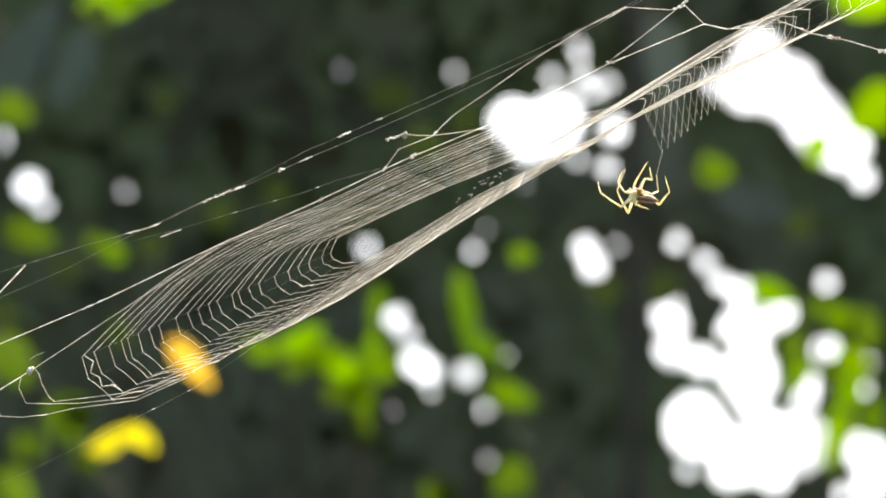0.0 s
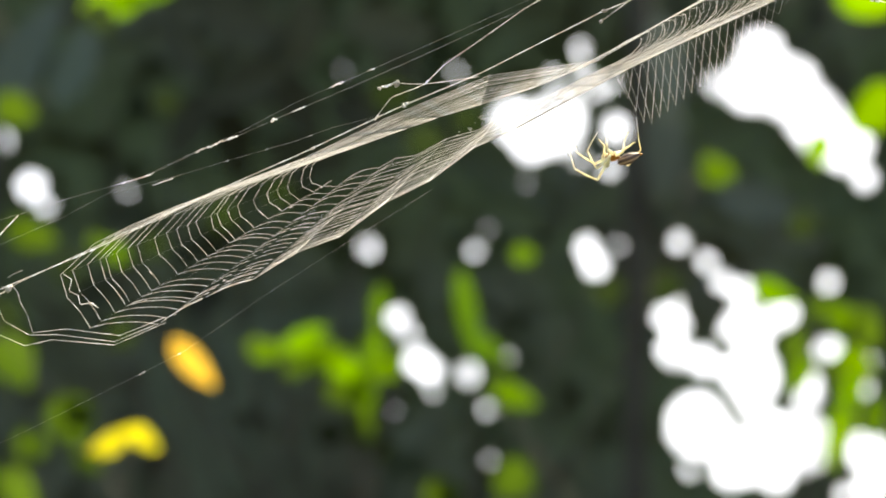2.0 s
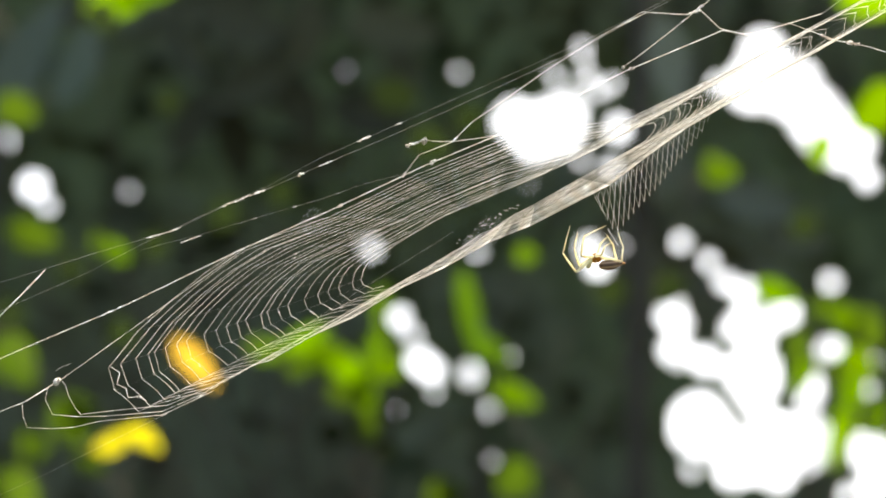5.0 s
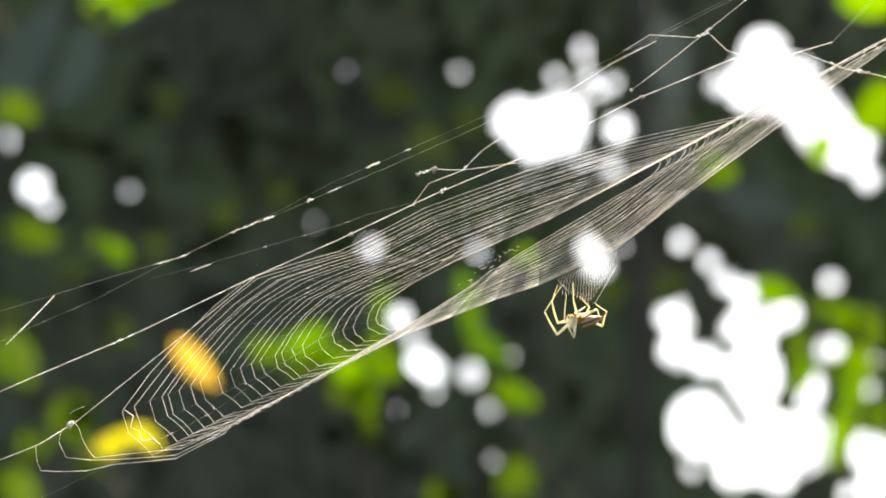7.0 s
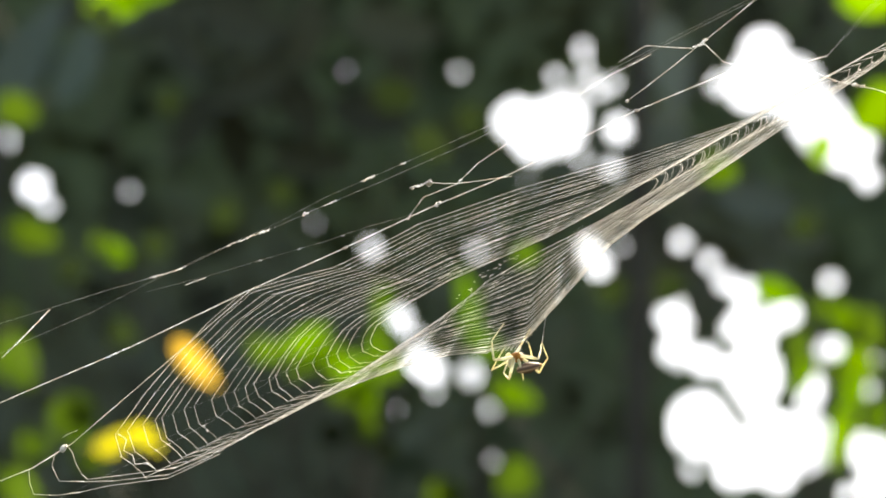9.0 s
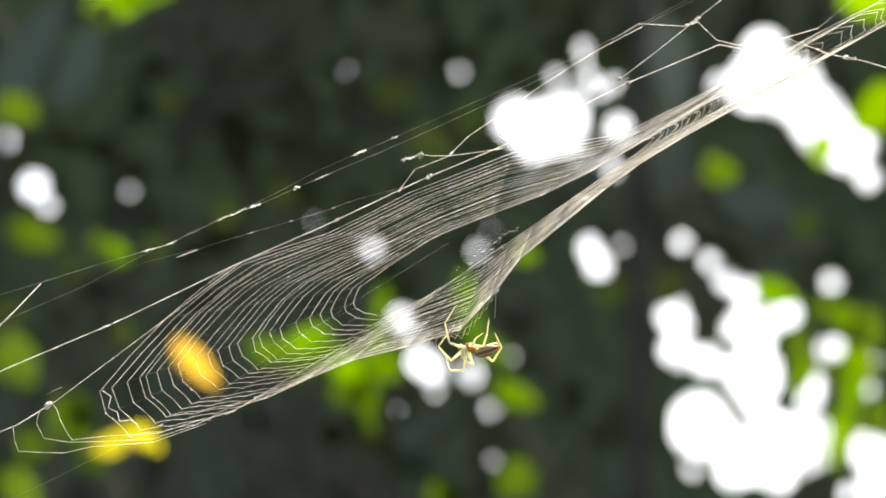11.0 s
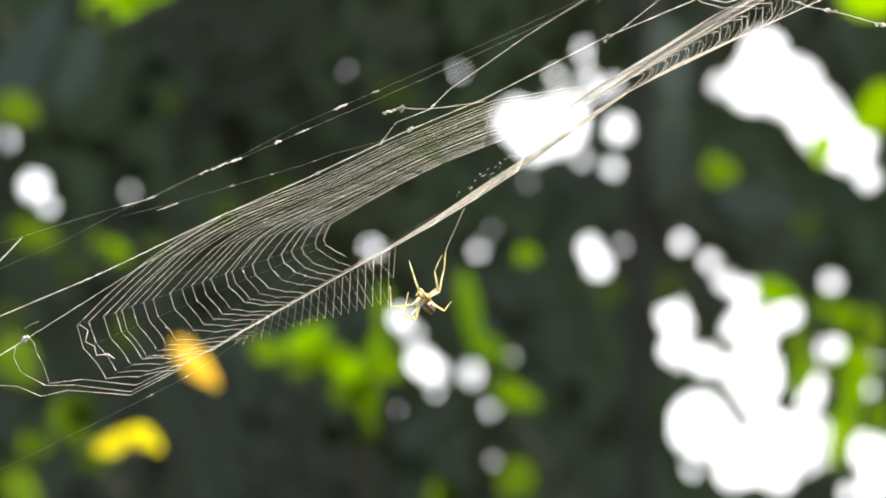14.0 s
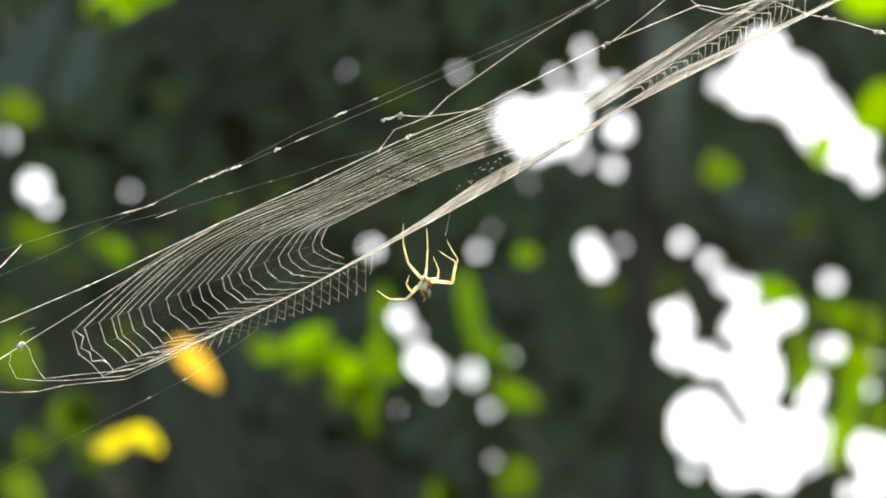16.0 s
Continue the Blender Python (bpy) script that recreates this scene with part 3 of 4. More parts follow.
AMBER = silk("amber_shell", (0.68, 0.36, 0.07), 0.4, 0.45, 600.0)


def abdomen_skin():
    """Dark brown with pale stripes along its length."""
    m, nt, bsdf = material("striped_abdomen")
    tc, w = nt.nodes.new("ShaderNodeTexCoord"), nt.nodes.new("ShaderNodeTexWave")
    w.bands_direction, w.wave_type = "Z", "BANDS"
    w.inputs["Scale"].default_value, w.inputs["Distortion"].default_value, w.inputs["Detail"].default_value = 260.0, 1.6, 2.0
    w.inputs["Detail Scale"].default_value = 0.6
    nt.links.new(tc.outputs["Object"], w.inputs["Vector"])
    nt.links.new(ramp(nt, w.outputs["Fac"], ((0.15, (0.08, 0.044, 0.034)), (0.6, (0.16, 0.09, 0.066)), (0.95, (0.34, 0.24, 0.18)))), bsdf.inputs["Base Color"])
    bsdf.inputs["Roughness"].default_value = 0.6
    bumped(nt, bsdf, noise_out(nt, 1500.0), 0.3, 0.0002)
    return m


MM = 0.00015                                       # one picture step at the web
ABDOMEN = abdomen_skin()
STANCES = []


def stance(t, body, tail, line, *legs):
    """How the spider holds itself at time t: its body; its tail's middle, pitch and yaw; its thread's two ends; the knee, ankle and foot of each leg."""
    STANCES.append((t, body, tail, line, legs))


stance(0.0, (1130, 342), (1146, 354, 5, 40), (1161, 313, 1173, 265), (1098, 367, 1063, 343, 1058, 325), (1112, 378, 1092, 338, 1105, 302), (1104, 341, 1094, 325, 1100, 306), (1122, 330, 1130, 313, 1145, 288),
       (1124, 364, 1132, 365, 1148, 371), (1142, 316, 1153, 318, 1150, 298), (1168, 363, 1183, 343, 1178, 316), (1152, 345, 1163, 340, 1163, 313))
stance(0.5, (1187, 405), (1207, 414, 12, 20), (1241, 363, 1222, 300), (1153, 432, 1117, 400, 1112, 368), (1175, 453, 1135, 428, 1135, 378), (1165, 398, 1165, 370, 1186, 359), (1178, 396, 1180, 388, 1186, 392),
       (1196, 420, 1202, 428, 1213, 428), (1195, 398, 1208, 398, 1215, 380), (1237, 413, 1250, 390, 1241, 363), (1220, 406, 1225, 390, 1223, 367))
stance(1.0, (1140, 343), (1158, 338, -20, 25), (1177, 318, 1172, 230), (1102, 377, 1085, 353, 1070, 337), (1098, 365, 1090, 347, 1082, 325), (1127, 333, 1125, 307, 1135, 298), (1142, 377, 1130, 352, 1128, 325),
       (1150, 337, 1165, 330, 1177, 322), (1166, 325, 1165, 312, 1153, 308), (1182, 348, 1203, 325, 1198, 293), (1158, 358, 1165, 345, 1182, 338))
stance(1.5, (1118, 326), (1107, 338, 30, 130), (1110, 298, 1130, 255), (1080, 347, 1060, 327, 1058, 318), (1093, 327, 1073, 330, 1068, 322), (1100, 312, 1096, 280, 1106, 252), (1130, 320, 1133, 293, 1127, 285),
       (1117, 308, 1110, 298, 1106, 292), (1137, 317, 1143, 290, 1138, 265), (1140, 363, 1163, 325, 1147, 295), (1137, 345, 1155, 335, 1160, 310))
stance(2.0, (1085, 277), (1113, 281, -22, 15), (1130, 240, 1127, 215), (1057, 320, 1017, 300, 1008, 268), (1053, 290, 1023, 272, 1017, 260), (1055, 300, 1037, 265, 1055, 237), (1070, 272, 1070, 260, 1060, 248),
       (1074, 265, 1073, 252, 1073, 245), (1100, 268, 1115, 258, 1123, 252), (1113, 293, 1133, 267, 1130, 240), (1102, 270, 1104, 255, 1112, 235))
stance(2.5, (1082, 326), (1101, 338, -8, 20), (1120, 318, 1137, 250), (1048, 352, 1032, 300, 1057, 265), (1043, 333, 1040, 312, 1068, 270), (1079, 357, 1084, 335, 1090, 318), (1073, 320, 1083, 312, 1094, 300),
       (1100, 322, 1112, 320, 1118, 316), (1117, 318, 1115, 302, 1102, 277), (1122, 325, 1150, 295, 1152, 262), (1098, 340, 1112, 342, 1118, 332))
stance(3.0, (1097, 358), (1124, 367, -6, 10), (1140, 332, 1146, 262), (1068, 400, 1035, 372, 1040, 307), (1055, 363, 1042, 335, 1087, 297), (1072, 373, 1052, 360, 1040, 345), (1078, 355, 1080, 342, 1080, 322),
       (1096, 350, 1093, 340, 1090, 325), (1103, 348, 1110, 339, 1118, 330), (1137, 345, 1138, 323, 1140, 312), (1122, 380, 1148, 355, 1140, 332))
stance(3.5, (1102, 399), (1127, 411, -8, 10), (1147, 393, 1160, 310), (1062, 427, 1040, 393, 1078, 353), (1070, 408, 1052, 377, 1065, 335), (1063, 405, 1058, 388, 1087, 356), (1078, 428, 1087, 388, 1093, 382),
       (1105, 388, 1107, 365, 1105, 332), (1117, 392, 1127, 378, 1142, 352), (1143, 395, 1162, 368, 1165, 338), (1123, 398, 1122, 375, 1110, 365))
stance(4.0, (1085, 403), (1116, 413, -2, 10), (1131, 395, 1134, 355), (1050, 437, 1020, 408, 1035, 355), (1045, 418, 1030, 388, 1037, 357), (1042, 408, 1042, 368, 1087, 350), (1070, 395, 1078, 382, 1079, 372),
       (1087, 393, 1093, 382, 1110, 372), (1098, 400, 1105, 380, 1115, 363), (1127, 395, 1118, 372, 1108, 360), (1132, 398, 1124, 380, 1120, 362))
stance(6.5, (1012, 543), (1032, 557, -18, 15), (1040, 503, 1006, 470), (975, 557, 965, 520, 980, 480), (1000, 555, 998, 528, 1000, 497), (1010, 535, 1017, 515, 1038, 485), (1022, 565, 1020, 578, 1018, 590),
       (1030, 543, 1035, 523, 1037, 512), (1005, 532, 1008, 520, 1020, 510), (1048, 568, 1053, 538, 1042, 505), (1058, 565, 1068, 537, 1056, 505))
stance(7.0, (1023, 563), (1045, 569, -22, 30), (1053, 537, 1092, 470), (985, 593, 963, 553, 998, 498), (987, 573, 977, 537, 985, 507), (1015, 598, 998, 565, 1002, 515), (1020, 550, 1016, 535, 1014, 498),
       (1022, 552, 1030, 547, 1036, 543), (1038, 556, 1043, 545, 1027, 525), (1067, 578, 1073, 555, 1053, 537), (1050, 550, 1056, 548, 1064, 563))
stance(7.5, (1020, 581), (1043, 592, -4, 10), (1052, 575, 1095, 465), (988, 622, 957, 583, 962, 528), (992, 605, 990, 557, 997, 518), (995, 578, 992, 552, 1018, 523), (1018, 575, 1023, 535, 1037, 570),
       (1020, 595, 1028, 615, 1041, 605), (1030, 582, 1040, 585, 1048, 575), (1065, 590, 1063, 578, 1038, 563), (1045, 590, 1050, 583, 1052, 575))
stance(8.0, (972, 620), (994, 633, -8, 10), (1013, 598, 1030, 515), (920, 633, 915, 585, 935, 557), (932, 633, 922, 615, 923, 575), (947, 648, 937, 628, 963, 592), (967, 608, 967, 582, 980, 545),
       (977, 608, 980, 598, 983, 585), (988, 612, 987, 592, 983, 582), (1022, 628, 1012, 607, 1013, 598), (1006, 620, 1010, 624, 1015, 622))
stance(8.5, (972, 612), (976, 627, 15, 110), (985, 580, 1030, 505), (922, 605, 927, 568, 963, 525), (948, 602, 928, 583, 932, 562), (963, 595, 967, 578, 975, 537), (957, 622, 952, 628, 957, 630),
       (968, 598, 972, 590, 976, 585), (987, 605, 985, 585, 977, 555), (997, 630, 1000, 602, 988, 580), (997, 608, 990, 598, 982, 583))
stance(9.0, (915, 632), (936, 651, -14, 10), (960, 605, 968, 545), (873, 637, 870, 607, 888, 577), (900, 640, 872, 655, 905, 595), (898, 683, 893, 663, 900, 640), (922, 612, 930, 598, 938, 582),
       (922, 652, 925, 662, 926, 673), (942, 634, 940, 622, 935, 606), (957, 662, 968, 637, 960, 607), (953, 635, 957, 623, 959, 610))
stance(11.5, (814, 608), (843, 613, -10, 5), (850, 547, 852, 500), (778, 598, 770, 565, 787, 533), (777, 633, 760, 605, 782, 573), (802, 652, 782, 647, 770, 632), (818, 648, 805, 640, 797, 625),
       (817, 595, 820, 582, 835, 565), (835, 603, 845, 575, 850, 547), (858, 630, 868, 605, 858, 577), (840, 602, 858, 598, 866, 612))
stance(12.0, (818, 586), (818, 603, 50, 75), (807, 510, 808, 462), (775, 593, 765, 558, 775, 535), (783, 592, 780, 605, 776, 621), (800, 590, 797, 605, 791, 622), (805, 568, 803, 538, 807, 508),
       (802, 575, 795, 562, 798, 542), (812, 568, 820, 556, 828, 543), (853, 575, 860, 542, 850, 505), (845, 565, 843, 555, 835, 548))
stance(12.5, (781, 551), (811, 560, -2, 5), (808, 480, 840, 420), (750, 555, 732, 563, 737, 540), (760, 598, 745, 597, 730, 592), (772, 585, 766, 570, 762, 555), (783, 517, 793, 497, 808, 480),
       (775, 533, 777, 520, 785, 508), (792, 537, 793, 523, 798, 512), (803, 585, 827, 568, 828, 540), (825, 537, 828, 513, 826, 508))
stance(13.0, (763, 553), (762, 571, 40, 80), (782, 505, 815, 445), (722, 563, 705, 530, 717, 502), (740, 583, 722, 585, 720, 563), (745, 547, 742, 520, 745, 485), (748, 543, 748, 517, 749, 490),
       (757, 540, 756, 536, 754, 534), (775, 570, 780, 580, 772, 575), (800, 538, 810, 507, 807, 468), (793, 540, 792, 513, 786, 485))
stance(13.5, (803, 475), (802, 496, 45, 75), (820, 428, 832, 390), (770, 487, 750, 492, 722, 472), (778, 517, 763, 518, 757, 502), (763, 478, 757, 448, 762, 425), (778, 478, 764, 470, 758, 440),
       (797, 465, 793, 462, 796, 468), (812, 488, 823, 506, 815, 500), (825, 473, 828, 442, 818, 427), (838, 468, 837, 452, 837, 433))
stance(14.0, (752, 528), (760, 547, 40, 70), (790, 440, 822, 368), (728, 540, 695, 543, 690, 512), (735, 567, 717, 560, 722, 520), (740, 510, 732, 487, 725, 465), (740, 545, 730, 555, 735, 565),
       (748, 515, 744, 512, 742, 518), (768, 540, 787, 551, 799, 535), (778, 517, 787, 473, 790, 440), (775, 510, 770, 482, 783, 450))
stance(14.5, (747, 517), (737, 536, 55, 115), (783, 430, 812, 362), (713, 513, 700, 480, 697, 453), (722, 528, 709, 523, 706, 545), (748, 497, 748, 463, 740, 438), (725, 535, 712, 545, 698, 553),
       (742, 508, 739, 505, 738, 510), (765, 488, 760, 470, 763, 460), (785, 502, 795, 468, 783, 430), (792, 528, 805, 487, 798, 453))
stance(15.0, (719, 472), (738, 485, 15, 65), (752, 425, 782, 370), (687, 517, 650, 507, 642, 467), (695, 505, 681, 480, 699, 446), (712, 465, 709, 458, 708, 442), (695, 480, 688, 478, 684, 465),
       (724, 512, 735, 500, 742, 490), (735, 455, 738, 440, 730, 432), (742, 447, 752, 423, 775, 390), (763, 470, 765, 453, 748, 442))
stance(15.5, (767, 613), (757, 632, 60, 110), (812, 525, 818, 468), (735, 618, 728, 615, 715, 585), (748, 628, 742, 632, 738, 635), (768, 600, 767, 580, 753, 547), (760, 612, 757, 605, 755, 598),
       (764, 620, 767, 628, 764, 636), (785, 600, 789, 580, 783, 563), (803, 595, 818, 562, 812, 525), (803, 632, 811, 590, 794, 542))
stance(16.0, (755, 500), (753, 519, 65, 90), (788, 417, 797, 375), (718, 530, 693, 530, 670, 518), (727, 517, 720, 505, 723, 490), (722, 466, 713, 430, 713, 397), (755, 473, 757, 440, 755, 397),
       (752, 510, 754, 522, 750, 534), (775, 493, 777, 480, 767, 455), (802, 502, 812, 453, 787, 417), (800, 500, 807, 463, 772, 440))


STEPS = tuple(sorted(set(BEATS) | {(a + b) / 2 for a, b in zip(TIMES, TIMES[1:]) if b - a < 1} | {4.3, 4.9, 5.6, 6.2, 9.3, 9.9, 10.6, 11.2}))
HIPS = ((-7, 0, -6), (-7, 0, 5), (-4, 2, -7), (-4, 2, 6), (0, 3, -7), (1, 3, 7), (5, 2, 5), (5, 2, -5))     # across, up, depth


def aligned(x, before):
    """An orientation whose x axis is x, turned as little as can be from the one before."""
    y = before - x * before.dot(x)
    y = y.normalized() if y.length > 1e-4 else x.orthogonal().normalized()
    return Matrix((x, y, x.cross(y))).transposed().to_4x4(), y


def spider():
    body = new("spider")
    tagged(body, "small straw-yellow spider with a brown striped abdomen hanging under the web", "spider")
    bm = bmesh.new()
    egg(bm, (0, 0, 0), (13 * MM, 11 * MM, 9 * MM), None, 16, 10)
    egg(bm, (-9 * MM, 0, -1 * MM), (6 * MM, 6 * MM, 5 * MM))
    head = part("head", bm, AMBER, body, "amber head and breast plate")
    for side in (-1, 1):
        bm = bmesh.new()
        tube(bm, [(-8 * MM, side * 4 * MM, -1 * MM), (-12 * MM, side * 4 * MM, -6 * MM), (-14 * MM, side * 4 * MM, -13 * MM), (-15 * MM, side * 4 * MM, -18 * MM)], [3.5 * MM, 5 * MM, 4.5 * MM, 2 * MM], 8)
        part("jaw", bm, PALE, head, "pale swollen jaw")
        bm = bmesh.new()
        tube(bm, [(-11 * MM, side * 5 * MM, 3 * MM), (-15 * MM, side * 6 * MM, 8 * MM), (-18 * MM, side * 6 * MM, 5 * MM), (-20 * MM, side * 6 * MM, 0)], [1.5 * MM, 1.5 * MM, 1.3 * MM, 2 * MM], 6)
        part("feeler", bm, STRAW, head)
    bm = bmesh.new()
    egg(bm, (0, 0, 0), (23 * MM, 11 * MM, 10 * MM), None, 20, 14)
    for v in bm.verts:                             # blunt in front, tapering to the spinnerets
        f = 1 - 0.35 * max(0, v.co.x / (23 * MM))
        v.co.y, v.co.z = v.co.y * f, v.co.z * f
    tail = part("abdomen", bm, ABDOMEN, body, "dark brown abdomen with pale lengthwise stripes")
    bm = bmesh.new()
    tube(bm, [(20 * MM, 0, 0), (25 * MM, 0, -1 * MM), (27 * MM, 0, -1.5 * MM)], [3 * MM, 2.2 * MM, 1 * MM], 7)
    part("spinneret", bm, AMBER, tail)
    middle = [[s[1][i] for s in STANCES] for i in (0, 1)]
    for k, hip in enumerate(HIPS):
        hip_at = Vector((hip[0], hip[2], hip[1])) * MM
        # each joint, across and up from the body
        goal = [[[(s[4][k][2 * j + i] - s[1][i]) * (1 - 2 * i) for s in STANCES] for i in (0, 1)] for j in range(3)]
        flat = [[(hip[0], hip[1])] + [tuple(goal[j][i][n] for i in (0, 1)) for j in range(3)] for n in range(len(STANCES))]
        reach = [sorted(math.dist(f[j], f[j + 1]) for f in flat)[-3] for j in range(3)]
        out = 1 if hip[2] > 0 else -1
        rows = {"upper_leg": [], "shin": [], "foot": []}
        before = {name: Vector((0.1, 1, 0.2)) for name in rows}
        for t in STEPS:
            start = hip_at.copy()
            for j, name in enumerate(rows):
                to = Vector((smooth(goal[j][0], t) * MM - start.x, 0, smooth(goal[j][1], t) * MM - start.z))
                if to.length < reach[j] * MM:      # a limb that points towards or away from the eye
                    to.y = (out if j == 0 else -0.8 * out) * math.sqrt((reach[j] * MM) ** 2 - to.length ** 2)
                x = to.normalized()
                m, before[name] = aligned(x, before[name])
                m.translation = start
                rows[name].append((t, m))
                start = start + x * reach[j] * MM
        for name, length, r1, r2 in (("upper_leg", reach[0] * MM, 3.5, 2.3), ("shin", reach[1] * MM, 2.1, 1.5), ("foot", reach[2] * MM, 1.3, 0.6)):
            bm = bmesh.new()
            tube(bm, [(0, 0, 0), (length * 0.12, 0, 0), (length * 0.5, 0, 0.6 * MM), (length * 0.92, 0, 0), (length, 0, 0)], [r1 * 0.8 * MM, r1 * MM, (r1 + r2) / 2 * MM, r2 * MM, r2 * 0.75 * MM], 7)
            ob = part(name, bm, STRAW if name != "upper_leg" else PALE, body)
            MOVES.append((ob, rows[name]))
    turns = [[s[2][i] for s in STANCES] for i in range(4)]
    MOVES.append((tail, [(t, pose((smooth(turns[0], t) - smooth(middle[0], t)) * MM, 0, (smooth(middle[1], t) - smooth(turns[1], t)) * MM, 0, smooth(turns[2], t), 0) @ pose(0, 0, 0, 0, 0, smooth(turns[3], t))) for t in STEPS]))
    MOVES.append((head, [(t, pose(0, 0, 0, 0, 0.4 * smooth(turns[2], t), 0) @ pose(0, 0, 0, 0, 0, 0.8 * smooth(turns[3], t))) for t in STEPS]))
    MOVES.append((body, [(t, Matrix.Translation(spot(smooth(middle[0], t), smooth(middle[1], t), 2.0 - DEEP, t)) @ pose(0, 0, 0, UP)) for t in STEPS]))
    # the thread by which it holds on
    held = [[s[3][i] for s in STANCES] for i in range(4)]
    line = new("dragline")
    line.location = spot(900, 420, 2.0)
    tagged(line, "thread of silk from the web to the spider's feet", "spider silk")
    sliding("silk_length", lambda t: (spot(smooth(held[0], t), smooth(held[1], t), 2.0 - DEEP, t), spot(smooth(held[2], t), smooth(held[3], t), 2.0 - DEEP * 0.9, t)), SILK, 0.00009, line, 3)


spider()


# ---- shrubs with sunlit leaves in front of the far foliage
def shrub(label, mat, leaves, depth, foot=0.0, over=None, name="shrub", bend=0.0):
    """A shrub: a stem from the ground beside or below the view, twigs and leaves; each leaf: across, down, length, width, turn and its own material if any."""
    xs, ys = (sum(l[i] for l in leaves) / len(leaves) for i in (0, 1))
    base = spot(xs + foot, 441, depth)
    base.z = 0.0
    thing = new(name)
    thing.location = base
    tagged(thing, label, "shrub", "shrubs along the edge of the woods")
    bm = bmesh.new()
    if over:                                       # the stem arches over the top of the view
        fork = spot(*over, depth + 0.1) - base
        tube(bm, [(0, 0, -0.02), (0.03, 0.02, fork.z * 0.5), (fork.x * 0.3, fork.y * 0.5, fork.z * 0.95), tuple(fork)], [0.016, 0.012, 0.007, 0.003], 7)
    else:
        fork = spot(xs + foot * 0.3, 1180, depth + 0.12) - base
        tube(bm, [(0, 0, -0.02), tuple(fork * 0.5 + Vector((0.02, 0.03, 0))), tuple(fork)], [0.012, 0.008, 0.004], 7)
    for x, y, ln, wd, turn, *own in leaves:
        a = radians(turn)
        root = spot(x - math.cos(a) * ln / 2, y - math.sin(a) * ln / 2, depth + 0.02) - base
        tube(bm, [tuple(fork), tuple(fork.lerp(root, 0.6) + Vector((0, 0.1, -0.02))), tuple(root)], [0.0022, 0.0014, 0.0008], 5)
    part("stem", bm, BARK, thing)
    rnd = random.Random(int(xs))
    for x, y, ln, wd, turn, *own in leaves:
        a = radians(turn)
        k = STEP * depth
        root = spot(x - math.cos(a) * ln / 2, y - math.sin(a) * ln / 2, depth + (y - ys) * k * 1.2)
        m = Matrix.Translation(root - base) @ TURN.to_4x4() @ pose(0, 0, 0, 0, 0, -turn) @ pose(0, 0, 0, rnd.uniform(-14, 14), rnd.uniform(-10, 10), 0)
        bm = bmesh.new()
        blade(bm, m, ln * k, wd * k, rnd.uniform(-0.1, 0.2), 10, bend)
        part("leaf", bm, own[0] if own else mat, thing)
    return thing


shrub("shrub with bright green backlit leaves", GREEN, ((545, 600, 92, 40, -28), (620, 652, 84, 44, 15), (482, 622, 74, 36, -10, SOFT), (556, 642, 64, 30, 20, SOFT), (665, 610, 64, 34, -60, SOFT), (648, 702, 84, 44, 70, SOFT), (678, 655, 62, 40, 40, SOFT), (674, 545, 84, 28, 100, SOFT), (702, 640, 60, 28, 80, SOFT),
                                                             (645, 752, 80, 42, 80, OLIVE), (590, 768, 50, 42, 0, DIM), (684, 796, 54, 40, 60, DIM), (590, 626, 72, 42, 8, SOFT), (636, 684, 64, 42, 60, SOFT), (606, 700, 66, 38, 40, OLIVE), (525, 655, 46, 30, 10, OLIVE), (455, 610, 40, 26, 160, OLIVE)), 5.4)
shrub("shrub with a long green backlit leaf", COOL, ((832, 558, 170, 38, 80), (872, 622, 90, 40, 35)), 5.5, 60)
shrub("shrub with yellow-green leaves, half light put into the colour of some", GREEN, ((910, 700, 100, 46, 20, SOFT), (1408, 625, 90, 44, 100, OLIVE), (1422, 664, 74, 36, 110), (1488, 770, 130, 44, 104), (1508, 700, 90, 44, 112), (1498, 568, 80, 46, 50, SOFT), (1452, 545, 60, 34, 130, OLIVE), (1372, 520, 84, 44, 20), (1540, 580, 80, 50, 70, OLIVE), (1520, 640, 76, 46, 30), (1480, 660, 60, 36, 80, OLIVE), (1552, 740, 90, 40, 100, SOFT), (1455, 262, 60, 44, 100)), 5.4, -60)
shrub("tall shrub with a bright green leaf hanging down", GREEN, ((205, 2, 120, 62, 165), (262, -16, 120, 46, 165)), 5.3, -620, (60, -150), "tall_shrub")
shrub("tall shrub with bright green leaves in the sun", GREEN, ((1550, 195, 120, 84, 140), (1540, 2, 120, 60, 10)), 5.3, 480, (1700, -160), "tall_shrub")
# Here half light and deep shade are put into the leaf colours.
shrub("shrub with dull green leaves, half shade put into their colour", OLIVE, ((760, 258, 80, 60, 30, DIM), (30, 640, 110, 76, 60), (30, 195, 80, 60, 20)), 5.45)
shrub("shrub with a few small leaves, some coloured brighter as if sunlit", OLIVE, ((205, 448, 62, 40, 30, SOFT), (175, 430, 40, 30, 80), (1275, 305, 66, 48, 0, SOFT), (1262, 290, 40, 30, 80), (932, 452, 46, 36, 0, SOFT)), 5.3, 40)
shrub("low shrub with olive leaves, half shade put into their colour", OLIVE, ((130, 745, 100, 84, 80), (35, 866, 120, 60, 60), (60, 790, 64, 60, 0), (158, 820, 60, 36, 20), (915, 850, 84, 74, 30), (790, 875, 76, 60, 0), (180, 30, 60, 50, 60, DIM)), 5.5)
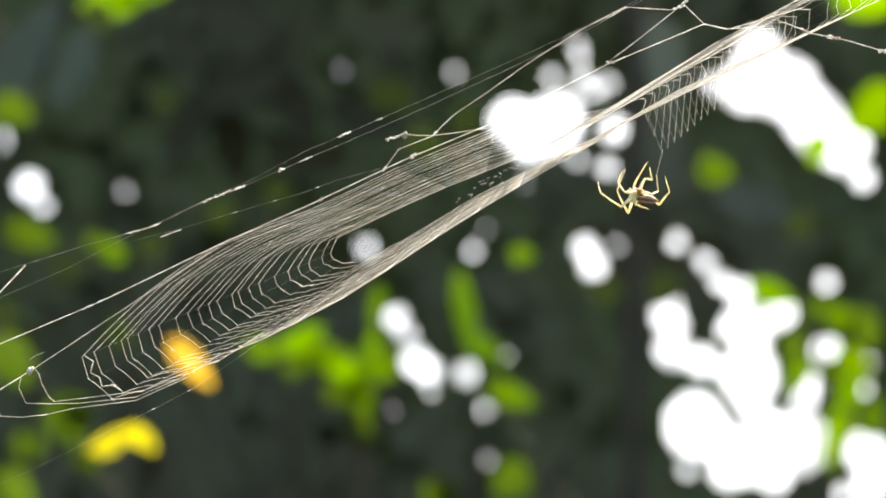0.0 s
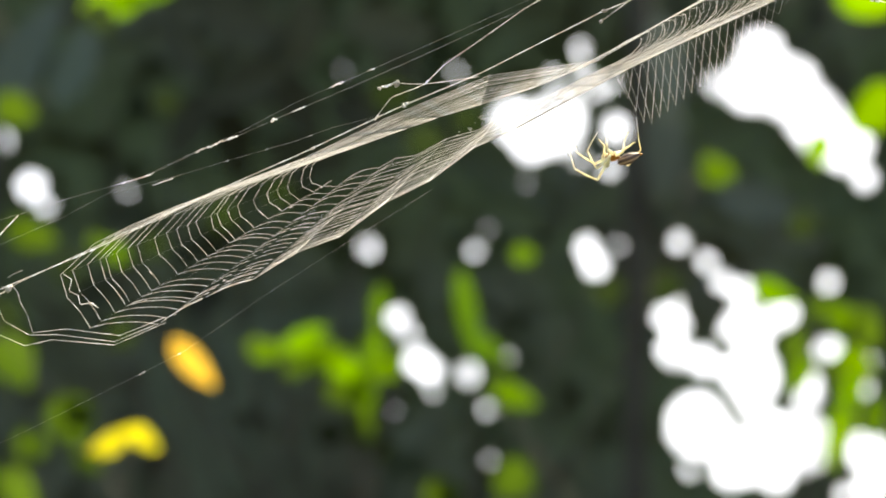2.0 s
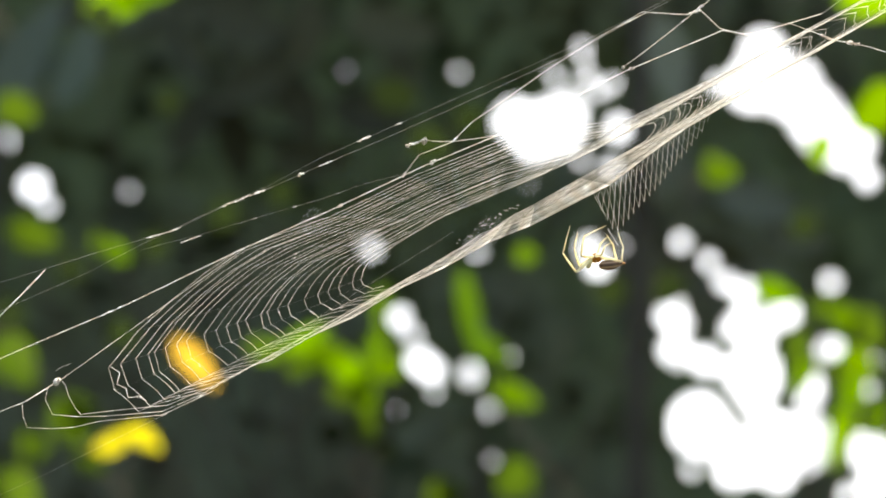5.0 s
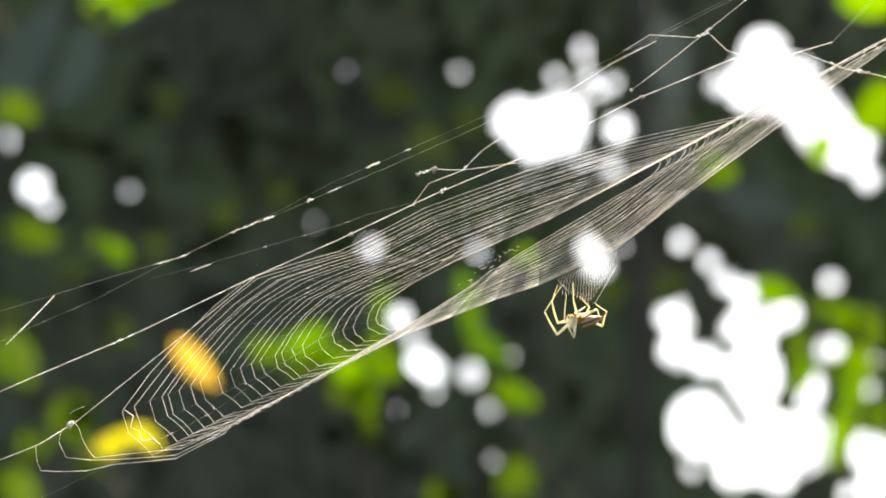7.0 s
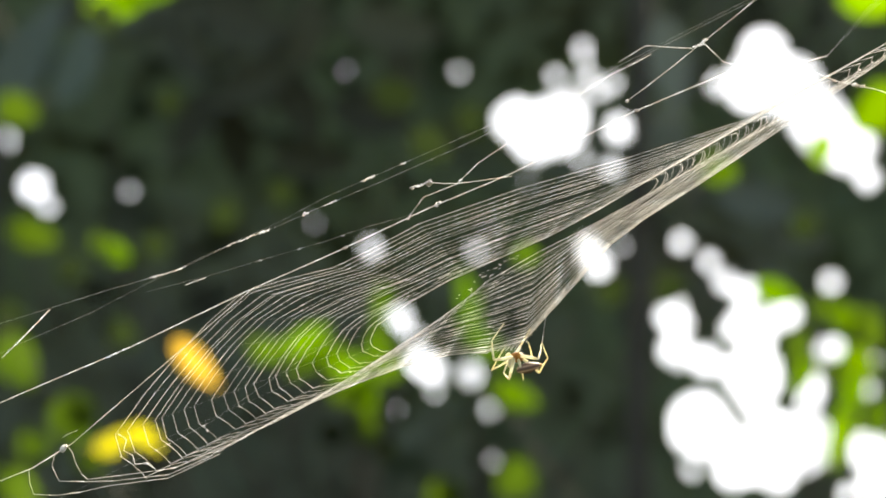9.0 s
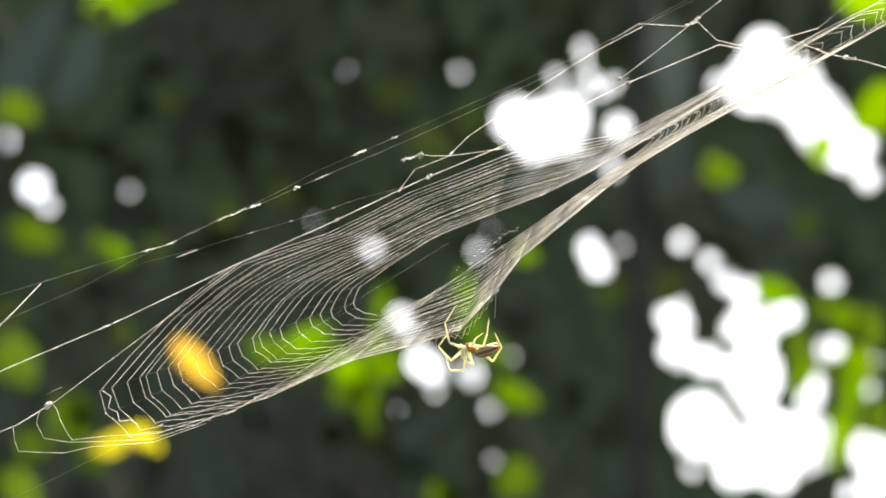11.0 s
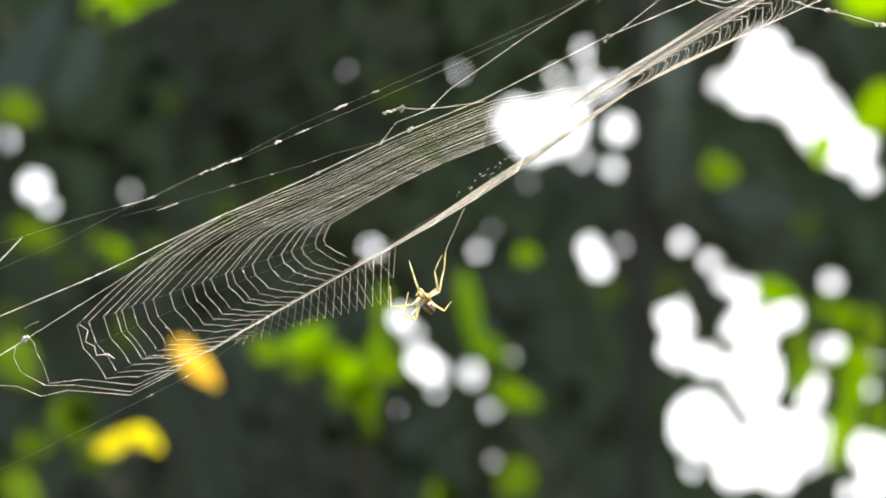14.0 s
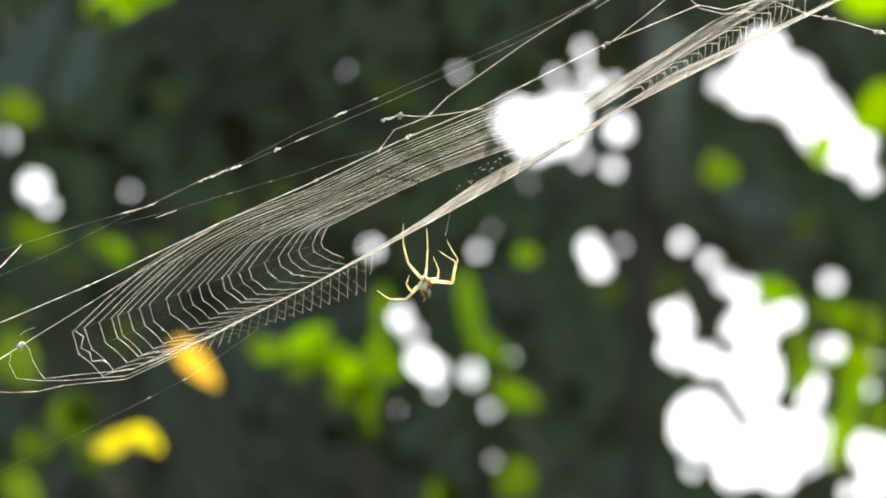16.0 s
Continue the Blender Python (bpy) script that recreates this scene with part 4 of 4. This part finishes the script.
shrub("shrub with faint green leaves, deep shade put into their colour", DIM, ((60, 415, 100, 56, 20, OLIVE), (126, 478, 56, 50, 60), (276, 435, 50, 50, 0), (216, 592, 60, 54, 40), (396, 380, 60, 50, 100), (20, 560, 70, 60, 20), (500, 342, 54, 50, 0), (1425, 400, 60, 54, 0), (1185, 510, 70, 66, 0), (835, 215, 60, 58, 0), (1085, 515, 64, 60, 0), (300, 182, 46, 46, 0), (700, 170, 90, 60, 10)), 5.5, 20)
shrub("tall shrub with broad grey-green leaves in shade", GLOSSY, ((40, 110, 260, 90, -58), (140, 110, 170, 70, -62)), 5.7, -560, (-60, -120), "tall_shrub")
# Added shrub: its pale leaves stand in for glare beside the bright gaps.
shrub("added tall shrub, its broad pale grey-green leaves painted as haze", HAZY, ((1185, 110, 170, 70, 80), (1180, 270, 190, 72, 96), (1345, 360, 170, 70, 15), (1410, 420, 130, 60, 20), (1230, 330, 120, 56, 70)), 6.0, 560, (1620, -170), "tall_shrub")
# Added shrub: its dark leaves stand in for deeper shade at upper left.
shrub("added tall shrub, its very dark leaves painted as deep shade", DARK, ((430, 40, 170, 80, 20), (540, 60, 150, 74, 100), (700, 50, 170, 76, 10), (440, 150, 160, 78, 150), (530, 190, 150, 74, 60), (660, 205, 160, 76, 15), (420, 260, 150, 70, 80), (555, 285, 160, 70, 10), (715, 125, 130, 66, 70), (330, 90, 150, 70, 60), (340, 220, 150, 70, 120)), 6.2, -700, (420, -190), "tall_shrub")
shrub("twig with an orange withered leaf", ORANGE, ((345, 643, 112, 42, 50),), 5.2, 30, None, "sapling")
shrub("twig with a pair of bright yellow withered leaves", YELLOW, ((194, 782, 72, 36, 152), (253, 780, 74, 34, 32)), 5.2, -30, None, "sapling", 0.1)


def dark_tree():
    """A slender tree in the shade: trunk and two limbs."""
    foot = spot(1128, 441, 6.05)
    foot.z = 0.0
    tree = new("tree")
    tree.location = foot
    tagged(tree, "slender dark tree in the shade of the foliage", "tree")
    bm = bmesh.new()
    tube(bm, [(0, 0, -0.05)] + [spot(x, y, 6.05) - foot for x, y in ((1130, 1400), (1128, 700), (1134, 200), (1142, -400))], [0.03, 0.012, 0.01, 0.01, 0.006], 12)
    part("trunk", bm, BARK, tree)
    for x, y, side in ((1133, 330, 1),):
        bm = bmesh.new()
        tube(bm, [spot(x + side * a, y - b, 6.05 + c) - foot for a, b, c in ((0, 0, 0), (50, 90, 0.05), (110, 230, 0.1), (150, 420, 0.12))], [0.005, 0.004, 0.003, 0.002], 7)
        part("limb", bm, BARK, tree)


dark_tree()


def shaded_leaves():
    """Many dark leaves before the far foliage, with the gaps left open."""
    rnd = random.Random(9)
    bm = bmesh.new()
    made = 0
    while made < 1100:
        x, y = rnd.uniform(-200, 1770), rnd.uniform(-200, 1080)
        a, ln, wd = rnd.uniform(0, 360), rnd.uniform(70, 150), rnd.uniform(35, 70)
        c, s = math.cos(radians(a)), math.sin(radians(a))
        if any(open_sky(x + c * ln * u, y - s * ln * u, wd * 0.45) for u in (0, 0.25, 0.5, 0.75, 1)):
            continue
        d = rnd.uniform(6.44, 6.465)
        m = Matrix.Translation(spot(x, y, d)) @ TURN.to_4x4() @ pose(0, 0, 0, 0, 0, a) @ pose(0, 0, 0, rnd.uniform(-3, 3), rnd.uniform(-3, 3), 0)
        blade(bm, m, ln * STEP * d, wd * STEP * d, rnd.uniform(-0.03, 0.05), 4)
        made += 1
    return bm


def hedge_leaves():
    """The depth of the far foliage to both sides of the clearing's edge: leaves behind its face and before it."""
    rnd = random.Random(33)
    bm = bmesh.new()
    made = 0
    while made < 5200:
        x, y, d = rnd.uniform(-8500, 9500), rnd.triangular(-420, 2900, 300), rnd.uniform(5.9, 7.4)
        if -900 < x < 2450 and -100 < y < 1500:
            continue
        p = spot(x, y, d)
        if p.z < 0.02:
            continue
        m = Matrix.Translation(p) @ TURN.to_4x4() @ pose(0, 0, 0, rnd.uniform(-50, 50), rnd.uniform(-50, 50), rnd.uniform(0, 360))
        blade(bm, m, rnd.uniform(0.1, 0.24), rnd.uniform(0.05, 0.1), rnd.uniform(-0.1, 0.3), 4)
        made += 1
    return bm


tagged(part("hedge_leaves", hedge_leaves(), SHADE), "deep mass of dark green leaves behind the clearing", "foliage", kind="stuff")
tagged(part("shaded_leaves", shaded_leaves(), SHADE), "many dark green leaves in deep shade", "foliage", kind="stuff")


def woods_behind():
    """The edge of the woods at the back of the camera and to both sides: clumps of leaves down to the ground."""
    rnd = random.Random(21)
    bm = bmesh.new()
    for i in range(1400):
        a = radians(rnd.uniform(140, 400))
        far = rnd.uniform(13, 17)
        p = Vector((math.cos(a) * far, math.sin(a) * far, rnd.uniform(0.0, 3.4) * rnd.uniform(0.6, 1.0)))
        m = Matrix.Translation(p) @ pose(0, 0, 0, rnd.uniform(-60, 60), rnd.uniform(-60, 60), rnd.uniform(0, 360))
        blade(bm, m, rnd.uniform(0.5, 1.1), rnd.uniform(0.3, 0.6), 0.2, 4)
    return bm


tagged(part("woods_edge", woods_behind(), SHADE), "dark leafy edge of the woods round the clearing", "foliage", kind="stuff")


def motions():
    for ob, rows in MOVES:
        walk(ob, rows)


motions()
